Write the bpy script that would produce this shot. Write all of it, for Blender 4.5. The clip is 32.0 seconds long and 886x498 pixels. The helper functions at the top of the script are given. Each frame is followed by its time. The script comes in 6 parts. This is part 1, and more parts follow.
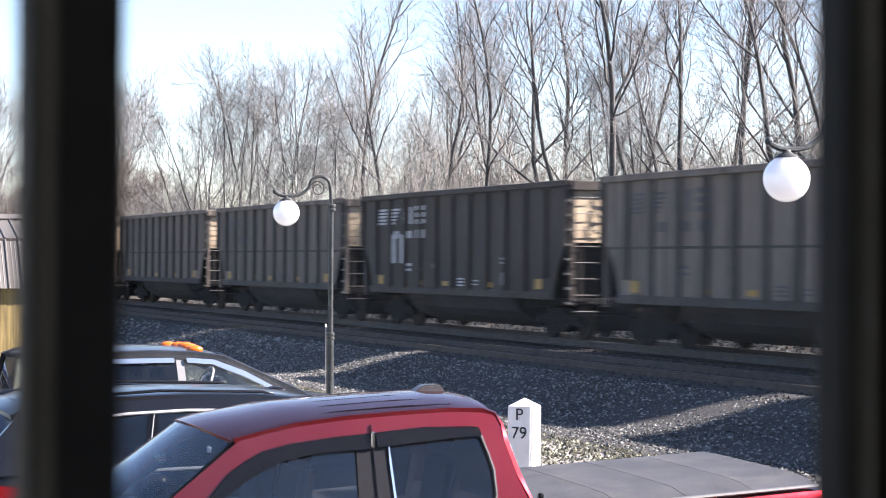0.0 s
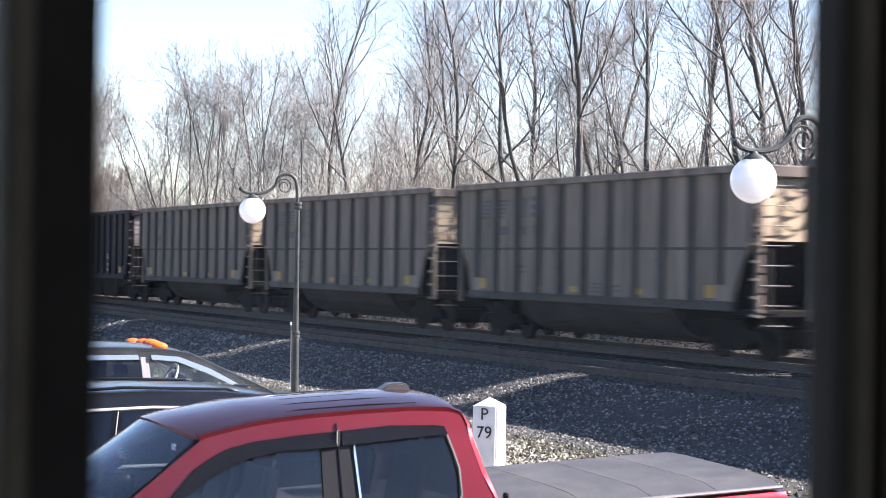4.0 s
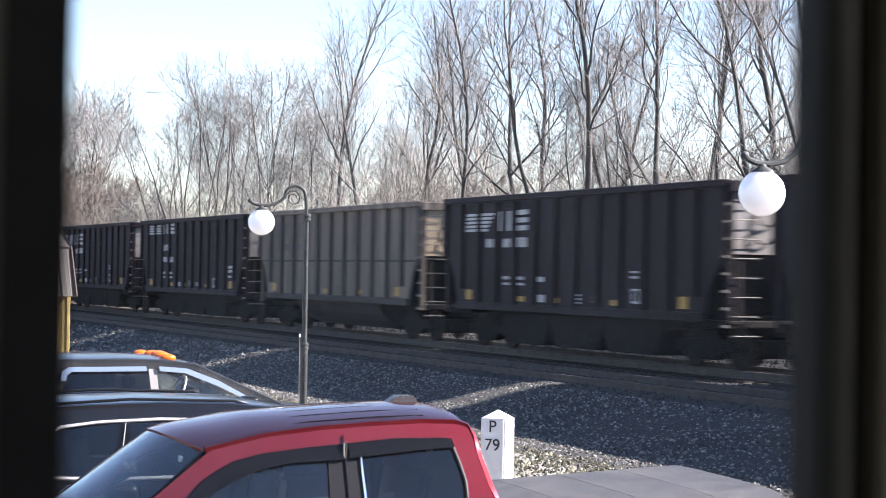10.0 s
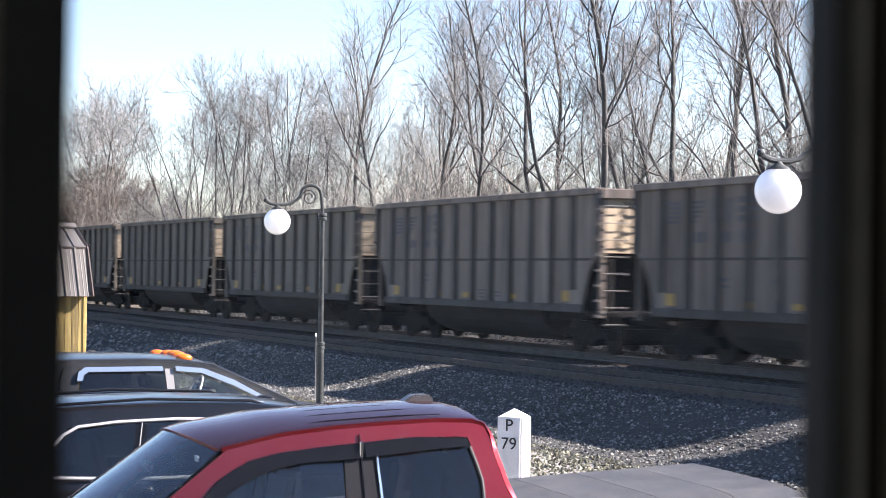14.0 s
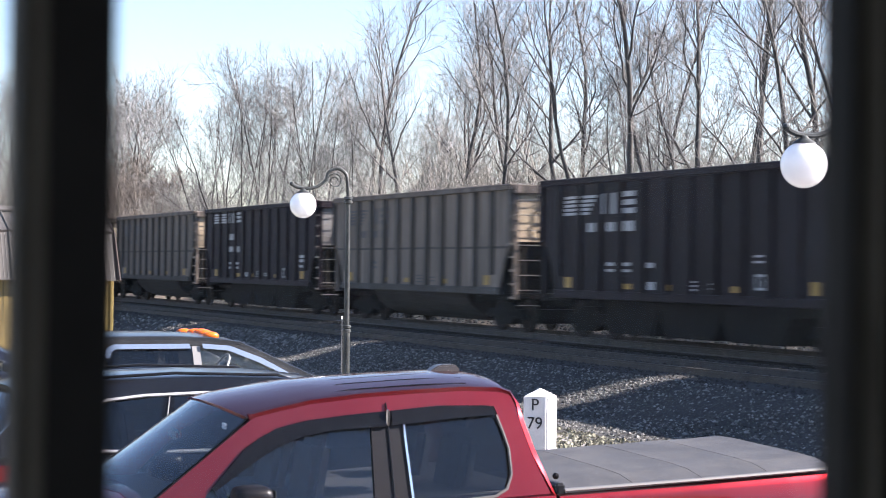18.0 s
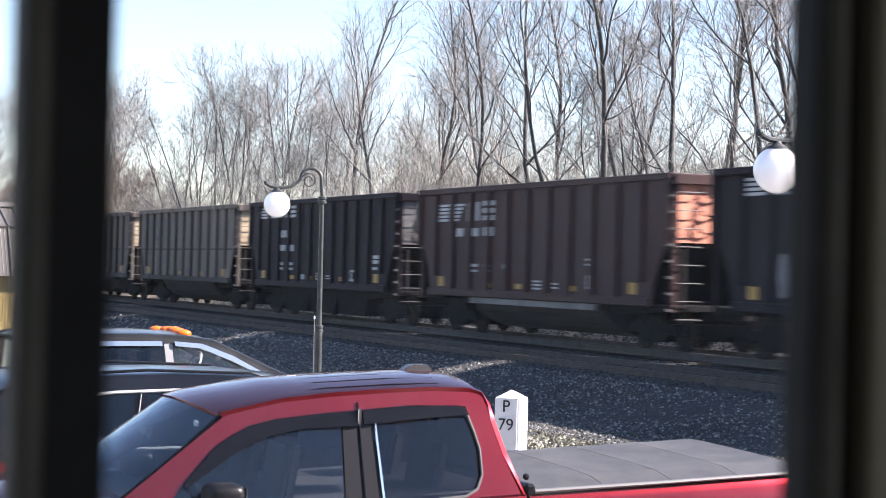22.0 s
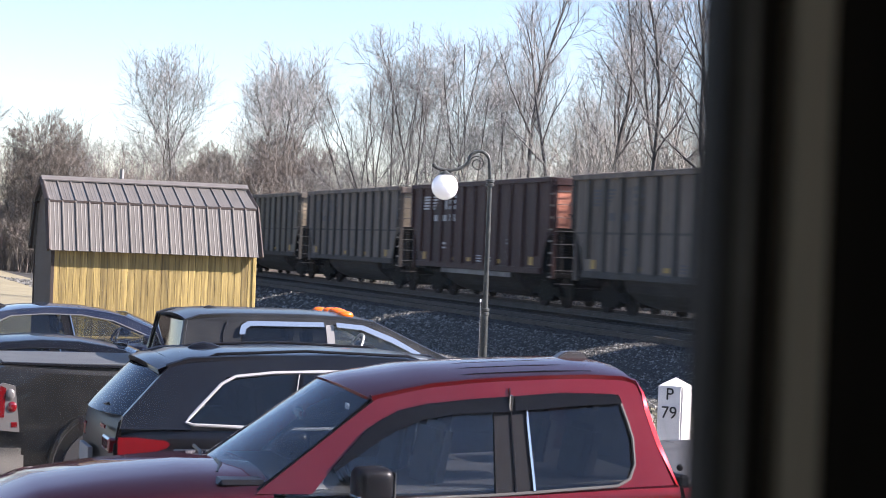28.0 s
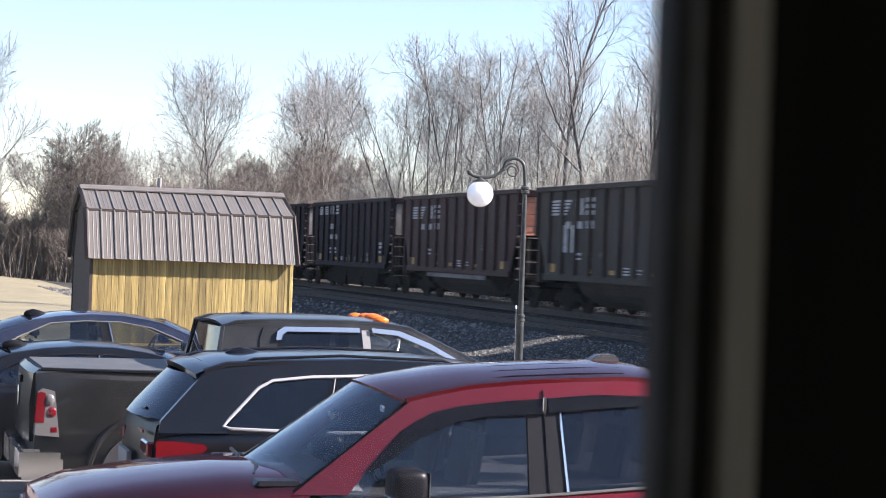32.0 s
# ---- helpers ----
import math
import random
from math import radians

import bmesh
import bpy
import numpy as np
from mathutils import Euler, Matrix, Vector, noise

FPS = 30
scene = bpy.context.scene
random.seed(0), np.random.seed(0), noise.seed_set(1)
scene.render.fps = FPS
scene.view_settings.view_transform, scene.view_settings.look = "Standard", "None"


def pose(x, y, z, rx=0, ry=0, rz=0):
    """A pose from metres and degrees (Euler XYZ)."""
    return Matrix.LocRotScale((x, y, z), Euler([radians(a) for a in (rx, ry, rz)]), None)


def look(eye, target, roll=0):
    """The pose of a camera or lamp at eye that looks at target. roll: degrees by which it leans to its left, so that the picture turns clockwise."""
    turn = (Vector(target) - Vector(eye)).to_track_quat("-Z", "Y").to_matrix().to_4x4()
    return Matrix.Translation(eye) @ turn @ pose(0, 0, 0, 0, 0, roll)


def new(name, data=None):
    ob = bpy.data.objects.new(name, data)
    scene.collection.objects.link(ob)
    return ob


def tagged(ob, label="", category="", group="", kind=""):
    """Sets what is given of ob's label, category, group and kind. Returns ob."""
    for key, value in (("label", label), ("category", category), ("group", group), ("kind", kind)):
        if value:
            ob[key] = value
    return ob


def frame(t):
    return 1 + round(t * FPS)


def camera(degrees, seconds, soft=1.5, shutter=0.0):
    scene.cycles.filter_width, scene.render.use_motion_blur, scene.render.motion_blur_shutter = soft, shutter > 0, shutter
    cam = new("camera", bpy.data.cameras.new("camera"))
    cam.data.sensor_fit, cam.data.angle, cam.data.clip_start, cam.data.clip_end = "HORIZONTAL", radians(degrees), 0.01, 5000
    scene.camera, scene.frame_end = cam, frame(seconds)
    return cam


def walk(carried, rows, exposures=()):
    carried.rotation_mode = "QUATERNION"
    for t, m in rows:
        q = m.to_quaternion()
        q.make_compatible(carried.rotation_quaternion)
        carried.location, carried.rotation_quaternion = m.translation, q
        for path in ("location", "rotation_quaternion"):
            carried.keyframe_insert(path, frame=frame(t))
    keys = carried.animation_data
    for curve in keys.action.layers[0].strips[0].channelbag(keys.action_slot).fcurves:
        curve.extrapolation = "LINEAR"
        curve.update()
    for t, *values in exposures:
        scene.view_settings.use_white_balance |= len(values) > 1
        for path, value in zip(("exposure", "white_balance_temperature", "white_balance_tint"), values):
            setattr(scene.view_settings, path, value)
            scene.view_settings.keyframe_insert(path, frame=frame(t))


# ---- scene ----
# the camera and its way
LENS = 26.077
PATH = (
    (0, -0.018, -0.012, 2.767, 23.033, 0.427, 0.43),
    (0.5, -0.011, -0.013, 2.772, 23.330, 0.422, 0.11),
    (1, -0.022, -0.007, 2.769, 23.641, 0.455, 0.46),
    (1.5, -0.030, -0.008, 2.768, 23.862, 0.501, 0.77),
    (2, -0.024, -0.006, 2.763, 24.046, 0.541, 0.66),
    (2.5, -0.023, -0.006, 2.761, 24.074, 0.527, 0.75),
    (4.5, -0.056, -0.011, 2.759, 24.063, 0.387, 0.93),
    (5, -0.062, -0.006, 2.758, 24.087, 0.271, 0.94),
    (5.5, -0.053, -0.004, 2.764, 24.086, 0.153, 0.96),
    (6, -0.051, -0.001, 2.758, 24.074, 0.085, 1.20),
    (6.5, -0.058, -0.005, 2.762, 24.028, 0.006, 1.55),
    (7, -0.065, -0.004, 2.759, 23.980, -0.022, 1.33),
    (7.5, -0.067, -0.006, 2.757, 23.929, -0.007, 1.38),
    (8, -0.068, -0.008, 2.760, 23.842, 0.023, 1.26),
    (8.5, -0.067, -0.009, 2.760, 23.801, 0.103, 1.30),
    (9, -0.068, -0.001, 2.770, 23.772, 0.197, 1.09),
    (9.5, -0.047, 0.003, 2.770, 23.754, 0.586, 1.05),
    (10, -0.045, 0.006, 2.763, 23.762, 0.779, 1.02),
    (10.5, -0.056, 0.002, 2.764, 23.773, 0.866, 0.91),
    (11, -0.062, 0.000, 2.761, 23.795, 0.879, 1.06),
    (11.5, -0.058, 0.007, 2.762, 23.785, 0.844, 1.04),
    (12, -0.052, 0.013, 2.760, 23.733, 0.811, 0.93),
    (12.5, -0.053, 0.011, 2.765, 23.614, 0.751, 0.97),
    (13, -0.057, 0.014, 2.763, 23.498, 0.730, 0.79),
    (13.5, -0.058, 0.015, 2.763, 23.356, 0.733, 0.78),
    (15.5, -0.040, 0.047, 2.756, 22.493, 0.761, 0.93),
    (16, -0.071, 0.068, 2.739, 21.530, 0.571, 0.98),
    (16.5, -0.081, 0.051, 2.744, 21.242, 0.058, 1.52),
    (17, -0.060, 0.010, 2.761, 21.366, 0.022, 1.23),
    (17.5, -0.078, 0.007, 2.751, 22.079, 0.237, 0.69),
    (18, -0.027, 0.001, 2.597, 22.522, 0.545, 0.72),
    (18.5, -0.026, 0.013, 2.592, 22.840, 0.552, 0.87),
    (19, -0.006, 0.010, 2.583, 23.002, 0.553, 1.02),
    (19.5, 0.009, -0.007, 2.579, 23.117, 0.538, 1.16),
    (20, 0.010, -0.019, 2.582, 23.195, 0.519, 1.32),
    (20.5, 0.010, -0.023, 2.582, 23.219, 0.544, 1.38),
    (21, 0.011, -0.022, 2.585, 23.243, 0.578, 1.38),
    (21.5, 0.008, -0.022, 2.586, 23.309, 0.606, 1.41),
    (22, 0.009, -0.018, 2.588, 23.329, 0.609, 1.41),
    (22.5, 0.006, -0.014, 2.590, 23.348, 0.590, 1.45),
    (23, 0.009, -0.015, 2.587, 23.399, 0.605, 1.57),
    (23.5, 0.016, -0.004, 2.591, 23.358, 0.624, 1.69),
    (24, 0.003, 0.042, 2.604, 22.256, 0.573, 1.95),
    (24.5, -0.013, 0.123, 2.629, 19.962, 0.610, 2.20),
    (25, -0.035, 0.124, 2.621, 18.776, 0.699, 2.07),
    (25.5, -0.047, 0.119, 2.616, 18.381, 0.698, 2.02),
    (26, -0.053, 0.121, 2.620, 18.254, 0.291, 2.13),
    (26.5, -0.045, 0.124, 2.616, 18.330, 0.059, 2.15),
    (28.5, -0.025, 0.163, 2.609, 17.918, -0.045, 2.30),
    (29, 0.015, 0.148, 2.579, 17.725, 0.120, 2.32),
    (29.5, 0.041, 0.137, 2.575, 17.571, 0.183, 2.37),
    (30, 0.058, 0.129, 2.571, 17.421, 0.196, 2.32),
    (30.5, 0.073, 0.131, 2.567, 17.337, 0.236, 2.19),
    (31, 0.086, 0.133, 2.578, 17.244, 0.194, 2.16),
    (31.5, 0.096, 0.140, 2.580, 17.128, 0.181, 2.12),
    (32, 0.100, 0.141, 2.580, 16.935, 0.144, 2.05),
)


def view(x, y, z, bearing, pitch, roll):
    """A camera's pose; bearing: degrees to the right of the track's far end."""
    b, p = radians(bearing), radians(pitch)
    way = Vector((-math.cos(b) * math.cos(p), math.sin(b) * math.cos(p), math.sin(p)))
    return look((x, y, z), Vector((x, y, z)) + way, roll)


cam = camera(LENS, 32.0, soft=0.9, shutter=0.5)
cam.data.dof.use_dof = True
cam.data.dof.focus_distance = 25.0
cam.data.dof.aperture_fstop = 8.0
walk(cam, [(r[0], view(*r[1:])) for r in PATH], [(0.0, 2.6, 6250, 21), (8.0, 2.68, 6250, 21), (11.0, 2.6, 6250, 20), (13.0, 2.58, 6250, 20), (16.0, 2.38, 6200, 20), (17.5, 2.41, 6200, 20), (19.0, 2.56, 6250, 20.5), (23.0, 2.53, 6250, 20.5), (25.5, 2.26, 6250, 21.5), (27.0, 2.22, 6200, 21.5), (32.0, 2.2, 6200, 21)])

# ---- daylight ----
SUN_AZ, SUN_EL = radians(71.0), radians(33.3)
sun_way = Vector((math.cos(SUN_AZ) * math.cos(SUN_EL), math.sin(SUN_AZ) * math.cos(SUN_EL), math.sin(SUN_EL)))
world = bpy.data.worlds.new("sky")
scene.world = world
world.use_nodes = True
wn = world.node_tree.nodes
sky = wn.new("ShaderNodeTexSky")
sky.sky_type = "NISHITA"
sky.sun_disc = False
sky.sun_elevation = SUN_EL
sky.sun_rotation = math.pi / 2 - SUN_AZ
sky.air_density, sky.dust_density, sky.ozone_density = 1.0, 0.2, 2.0
wn["Background"].inputs[1].default_value = 0.05
world.node_tree.links.new(sky.outputs[0], wn["Background"].inputs[0])
sun = new("sun", bpy.data.lights.new("sun", "SUN"))
sun.data.energy, sun.data.angle, sun.data.color = 5.0, radians(0.53), (1.0, 0.93, 0.84)
sun.matrix_world = look(sun_way * 100, (0, 0, 0))

# ---- materials ----
def mat(name, color, rough=0.6, metal=0.0, coat=0.0, spec=0.5, var=0.0, scale=5.0, bump=0.0, bscale=40.0, dirt=None, dirt_amt=0.0,
        dirt_scale=1.5, alpha_mix=None, emit=None, emit_power=0.0, trans=0.0, rnd=0.0, stretch=(1, 1, 1), coords="Object", ior=1.45):
    m = bpy.data.materials.new(name)
    m.use_nodes = True
    nt = m.node_tree
    b = nt.nodes["Principled BSDF"]
    b.inputs["Roughness"].default_value = rough
    b.inputs["Metallic"].default_value = metal
    b.inputs["Coat Weight"].default_value = coat
    b.inputs["Coat Roughness"].default_value = 0.04
    b.inputs["Specular IOR Level"].default_value = spec
    b.inputs["Transmission Weight"].default_value = trans
    b.inputs["IOR"].default_value = ior
    b.inputs["Base Color"].default_value = (*color, 1)
    if emit:
        b.inputs["Emission Color"].default_value = (*emit, 1)
        b.inputs["Emission Strength"].default_value = emit_power
    if not (var or bump or dirt_amt or rnd):
        return m
    N, L = nt.nodes.new, nt.links.new
    tc = N("ShaderNodeTexCoord")
    mp = N("ShaderNodeMapping")
    mp.inputs["Scale"].default_value = stretch
    L(N("ShaderNodeNewGeometry").outputs["Position"] if coords == "World" else tc.outputs[coords], mp.inputs[0])
    out = None
    if var or rnd:
        hsv = N("ShaderNodeHueSaturation")
        hsv.inputs["Color"].default_value = (*color, 1)
        val = None
        if var:
            n1 = N("ShaderNodeTexNoise")
            n1.inputs["Scale"].default_value, n1.inputs["Detail"].default_value = scale, 6
            n1.inputs["Roughness"].default_value = 0.65
            L(mp.outputs[0], n1.inputs[0])
            r = N("ShaderNodeMapRange")
            r.inputs[1].default_value, r.inputs[2].default_value = 0.3, 0.7
            r.inputs[3].default_value, r.inputs[4].default_value = 1 - var, 1 + var
            L(n1.outputs[0], r.inputs[0])
            val = r.outputs[0]
        if rnd:
            oi = N("ShaderNodeObjectInfo")
            r2 = N("ShaderNodeMapRange")
            r2.inputs[3].default_value, r2.inputs[4].default_value = 1 - rnd, 1 + rnd
            L(oi.outputs["Random"], r2.inputs[0])
            if val:
                mul = N("ShaderNodeMath")
                mul.operation = "MULTIPLY"
                L(val, mul.inputs[0]), L(r2.outputs[0], mul.inputs[1])
                val = mul.outputs[0]
            else:
                val = r2.outputs[0]
        L(val, hsv.inputs["Value"])
        out = hsv.outputs[0]
    if dirt_amt:
        n2 = N("ShaderNodeTexNoise")
        n2.inputs["Scale"].default_value, n2.inputs["Detail"].default_value = dirt_scale, 8
        n2.inputs["Roughness"].default_value = 0.7
        L(mp.outputs[0], n2.inputs[0])
        r3 = N("ShaderNodeMapRange")
        r3.inputs[1].default_value, r3.inputs[2].default_value = 0.45, 0.7
        r3.inputs[3].default_value, r3.inputs[4].default_value = 0, dirt_amt
        L(n2.outputs[0], r3.inputs[0])
        mx = N("ShaderNodeMix")
        mx.data_type = "RGBA"
        L(r3.outputs[0], mx.inputs[0])
        mx.inputs[6].default_value = (*color, 1)
        if out:
            L(out, mx.inputs[6])
        mx.inputs[7].default_value = (*dirt, 1)
        out = mx.outputs[2]
    if out:
        L(out, b.inputs["Base Color"])
    if bump:
        n3 = N("ShaderNodeTexNoise")
        n3.inputs["Scale"].default_value, n3.inputs["Detail"].default_value = bscale, 5
        L(mp.outputs[0], n3.inputs[0])
        bp = N("ShaderNodeBump")
        bp.inputs["Strength"].default_value, bp.inputs["Distance"].default_value = bump, 0.02
        L(n3.outputs[0], bp.inputs["Height"])
        L(bp.outputs[0], b.inputs["Normal"])
    return m


# ---- mesh helpers ----
def part(name, bm, material, parent=None, label="", smooth=False):
    me = bpy.data.meshes.new(name)
    bm.to_mesh(me)
    bm.free()
    for mm in (material if isinstance(material, (list, tuple)) else [material]):
        me.materials.append(mm)
    if smooth:
        for p in me.polygons:
            p.use_smooth = True
        me.set_sharp_from_angle(angle=radians(38))
    ob = new(name, me)
    if parent:
        ob.parent = parent
    if label:
        ob["label"] = label
    return ob


def share(name, mesh, parent, m):
    ob = new(name, mesh)
    ob.parent = parent
    ob.matrix_basis = m
    return ob


def thing(name, m, label, category, group="", kind=""):
    e = new(name)
    e.matrix_world = m
    return tagged(e, label, category, group, kind)


def box(x0, x1, y0, y1, z0, z1, bevel=0.0, bm=None, seg=1):
    own = bm is None
    if own:
        bm = bmesh.new()
    g = bmesh.ops.create_cube(bm, size=1)
    bmesh.ops.scale(bm, vec=(x1 - x0, y1 - y0, z1 - z0), verts=g["verts"])
    bmesh.ops.translate(bm, vec=((x0 + x1) / 2, (y0 + y1) / 2, (z0 + z1) / 2), verts=g["verts"])
    if bevel:
        ed = list({e for v in g["verts"] for e in v.link_edges})
        bmesh.ops.bevel(bm, geom=ed, offset=bevel, segments=seg, affect="EDGES")
    return bm


def tube(points, radii, sides=8, bm=None, caps=True):
    """A round bar along points, with a radius at each."""
    if bm is None:
        bm = bmesh.new()
    pts = [Vector(p) for p in points]
    if not isinstance(radii, (list, tuple)):
        radii = [radii] * len(pts)
    rings = []
    for i, p in enumerate(pts):
        d = (pts[min(i + 1, len(pts) - 1)] - pts[max(i - 1, 0)]).normalized()
        a = d.cross(Vector((0.31, 0.17, 0.93)) if abs(d.z) < 0.9 else Vector((1, 0.1, 0))).normalized()
        b = d.cross(a)
        rings.append([bm.verts.new(p + (a * math.cos(2 * math.pi * k / sides) + b * math.sin(2 * math.pi * k / sides)) * radii[i]) for k in range(sides)])
    for r0, r1 in zip(rings, rings[1:]):
        for k in range(sides):
            bm.faces.new((r0[k], r0[(k + 1) % sides], r1[(k + 1) % sides], r1[k]))
    if caps:
        bm.faces.new(rings[0][::-1]), bm.faces.new(rings[-1])
    return bm


def prism(outline, axis, a, b, bm=None):
    """A flat outline of (u, v) drawn out along an axis ('x': u=y, v=z; 'y': u=x, v=z; 'z': u=x, v=y) from a to b."""
    if bm is None:
        bm = bmesh.new()
    put = {"x": lambda u, v, w: (w, u, v), "y": lambda u, v, w: (u, w, v), "z": lambda u, v, w: (u, v, w)}[axis]
    lo = [bm.verts.new(put(u, v, a)) for u, v in outline]
    hi = [bm.verts.new(put(u, v, b)) for u, v in outline]
    n = len(outline)
    for k in range(n):
        bm.faces.new((lo[k], lo[(k + 1) % n], hi[(k + 1) % n], hi[k]))
    bm.faces.new(lo[::-1]), bm.faces.new(hi)
    bmesh.ops.recalc_face_normals(bm, faces=bm.faces)
    return bm


def ball(r, c=(0, 0, 0), u=24, v=14, scale=(1, 1, 1), bm=None):
    if bm is None:
        bm = bmesh.new()
    g = bmesh.ops.create_uvsphere(bm, u_segments=u, v_segments=v, radius=r)
    bmesh.ops.scale(bm, vec=scale, verts=g["verts"])
    bmesh.ops.translate(bm, vec=c, verts=g["verts"])
    return bm

# ---- ground ----
M_LOT = mat("lot_gravel", (0.17, 0.162, 0.148), 0.95, var=0.25, scale=3, bump=0.6, bscale=60)
M_BALLAST = mat("ballast", (0.050, 0.049, 0.0465), 0.95, spec=0.08, var=0.35, scale=14, bump=1.0, bscale=22, dirt=(0.032, 0.031, 0.029), dirt_amt=0.5, dirt_scale=1.2)
M_GRASS = mat("dry_grass", (0.155, 0.137, 0.082), 0.95, var=0.3, scale=0.6, bump=0.6, bscale=8, dirt=(0.13, 0.115, 0.06), dirt_amt=0.6, dirt_scale=0.15)
M_FLOORWOOD = mat("leaf_litter", (0.11, 0.09, 0.065), 0.95, var=0.35, scale=1.5, bump=0.8, bscale=6)


def lerp_table(v, table):
    for (a, za), (b, zb) in zip(table, table[1:]):
        if v <= b:
            k = max(0.0, (v - a) / (b - a))
            return za + (zb - za) * k
    return table[-1][1]


PROFILE = ((-1e4, -0.1), (9.0, -0.1), (10.5, -0.03), (12.0, 0.02), (14.2, 0.05), (15.0, 0.08), (15.7, 0.21), (16.4, 0.41), (17.15, 0.58), (17.7, 0.645), (25.6, 0.665), (26.6, 0.90), (28.0, 1.12), (34, 1.25), (1e4, 1.25))


def ground_z(x, y):
    z = lerp_table(y, PROFILE)
    if y < 14:
        k = min(max((-x - 23.3) / 6.0, 0), 1)
        k = k * k * (3 - 2 * k)
        z += 0.54 * k * min(max((12.0 - y) / 5.0, 0), 1)
    return z


def build_ground():
    xs = sorted({-3000, -1500, -800, -500, -350, -250, *range(-200, -60, 10), *range(-60, 2, 2), 10, 25, 60, 150, 400, 1000, 3000})
    ys = sorted({-3000, -1500, -600, -300, -150, -80, -40, -20, *range(-10, 9, 2), 9, 9.7, 10.5, 11.2, 12, 13, 14.2, 14.6, 15.0, 15.35, 15.7, 16.05, 16.4, 16.8, 17.15, 17.45, 17.7, 19, 21, 23, 25.6, 26.8, 28, 30, 32, 40, 60, 100, 200, 500, 1200, 3000})
    bm = bmesh.new()
    grid = [[bm.verts.new((x, y, ground_z(x, y) + (0.03 * noise.noise((x * 0.7, y * 0.7, 0)) if 9.5 < y < 17 and -80 < x < 0 else 0))) for y in ys] for x in xs]
    for i in range(len(xs) - 1):
        for j in range(len(ys) - 1):
            f = bm.faces.new((grid[i][j], grid[i + 1][j], grid[i + 1][j + 1], grid[i][j + 1]))
            x, y = (xs[i] + xs[i + 1]) / 2, (ys[j] + ys[j + 1]) / 2
            # ballast from y 13 also holds the train's shade in its dark colour
            f.material_index = 0 if (x > -30 and y < 10.3) or (x > -70 and 10.3 <= y < 13) else 1 if 10.3 <= y < 26 else 2 if y < 10.3 else 3
    ob = part("ground", bm, [M_LOT, M_BALLAST, M_GRASS, M_FLOORWOOD], smooth=True)
    tagged(ob, "grey gravel lot, tan dry grass field and track ballast", "ground", kind="structure")


build_ground()

# ---- tracks ----
M_RAIL = mat("rail_steel", (0.07, 0.063, 0.057), 0.7, metal=0.0, spec=0.08, var=0.2, scale=3)
M_TIE = mat("creosote_tie", (0.036, 0.032, 0.029), 0.95, coords="World", spec=0.03, var=0.3, scale=4, bump=0.5)
RAIL_Z = 0.86
TRAIN_Y = 22.8
NEAR_Y = 18.7


def build_track(name, yc, top):
    t = thing(name, pose(0, yc, 0), "railway track with rusty steel rails on dark wooden ties", "railway track", kind="structure")
    prof = [(-0.07, 0), (0.07, 0), (0.07, 0.015), (0.012, 0.035), (0.012, 0.13), (0.036, 0.14), (0.036, 0.175), (-0.036, 0.175), (-0.036, 0.14), (-0.012, 0.13), (-0.012, 0.035), (-0.07, 0.015)]
    for s in (-0.753, 0.753):
        part("rail", prism([(s + u, top - 0.175 + v) for u, v in prof], "x", -600, 150), M_RAIL, t)
    tie = box(-0.11, 0.11, -1.3, 1.3, top - 0.36, top - 0.178, 0.012)
    first = part("tie", tie, M_TIE, t)
    for i in range(1, 180):
        share("tie", first.data, t, pose(-i * 0.55, 0.03 * math.sin(i * 7.3), 0, 0, 0, 0.8 * math.sin(i * 3.1)))
    return t


build_track("track_far", TRAIN_Y, RAIL_Z)
build_track("track_near", NEAR_Y, RAIL_Z - 0.075)

# ---- vehicles ----
M_RED = mat("deep_red_paint", (0.118, 0.007, 0.0085), 0.34, metal=1.0, coat=1.0, spec=0.4, var=0.06, scale=2, dirt=(0.20, 0.05, 0.05), dirt_amt=0.1, dirt_scale=3)
M_RED.node_tree.nodes["Principled BSDF"].inputs["Specular Tint"].default_value = (0.6, 0.22, 0.26, 1)
M_BLACKP = mat("black_car_lacquer", (0.003, 0.003, 0.004), 0.3, spec=0.1, coat=0.6, var=0.1, scale=2, dirt=(0.04, 0.04, 0.04), dirt_amt=0.04, dirt_scale=3)
M_CHAR = mat("charcoal_car_lacquer", (0.012, 0.012, 0.011), 0.4, spec=0.15, coat=0.5, var=0.1, scale=2, dirt=(0.07, 0.07, 0.065), dirt_amt=0.2, dirt_scale=2)
M_NAVY = mat("dark_blue_lacquer", (0.008, 0.011, 0.024), 0.3, spec=0.15, coat=1.0, var=0.08, scale=2, dirt=(0.10, 0.10, 0.10), dirt_amt=0.12, dirt_scale=3)
M_PLASTIC = mat("black_plastic", (0.005, 0.005, 0.006), 0.38, spec=0.15, var=0.15, scale=8)
M_FIN = mat("grey_fin_plastic", (0.05, 0.05, 0.052), 0.3, spec=0.5, var=0.15, scale=20)
M_VISOR = mat("smoked_visor", (0.002, 0.002, 0.0025), 0.22, spec=0.2)
M_CHROME = mat("chrome", (0.80, 0.775, 0.72), 0.14, metal=1.0)
M_CHROMEW = mat("chrome_visor", (0.80, 0.765, 0.69), 0.22, metal=1.0)
M_BRIGHT = mat("bright_trim", (0.55, 0.55, 0.55), 0.35, metal=0.6)
M_SATIN = mat("satin_trim", (0.20, 0.197, 0.19), 0.5, metal=0.8)
M_TRIMG = mat("dull_grey_trim", (0.06, 0.059, 0.057), 0.6, spec=0.3)
M_TYRE = mat("tyre_rubber", (0.02, 0.02, 0.021), 0.85, var=0.2, scale=8)
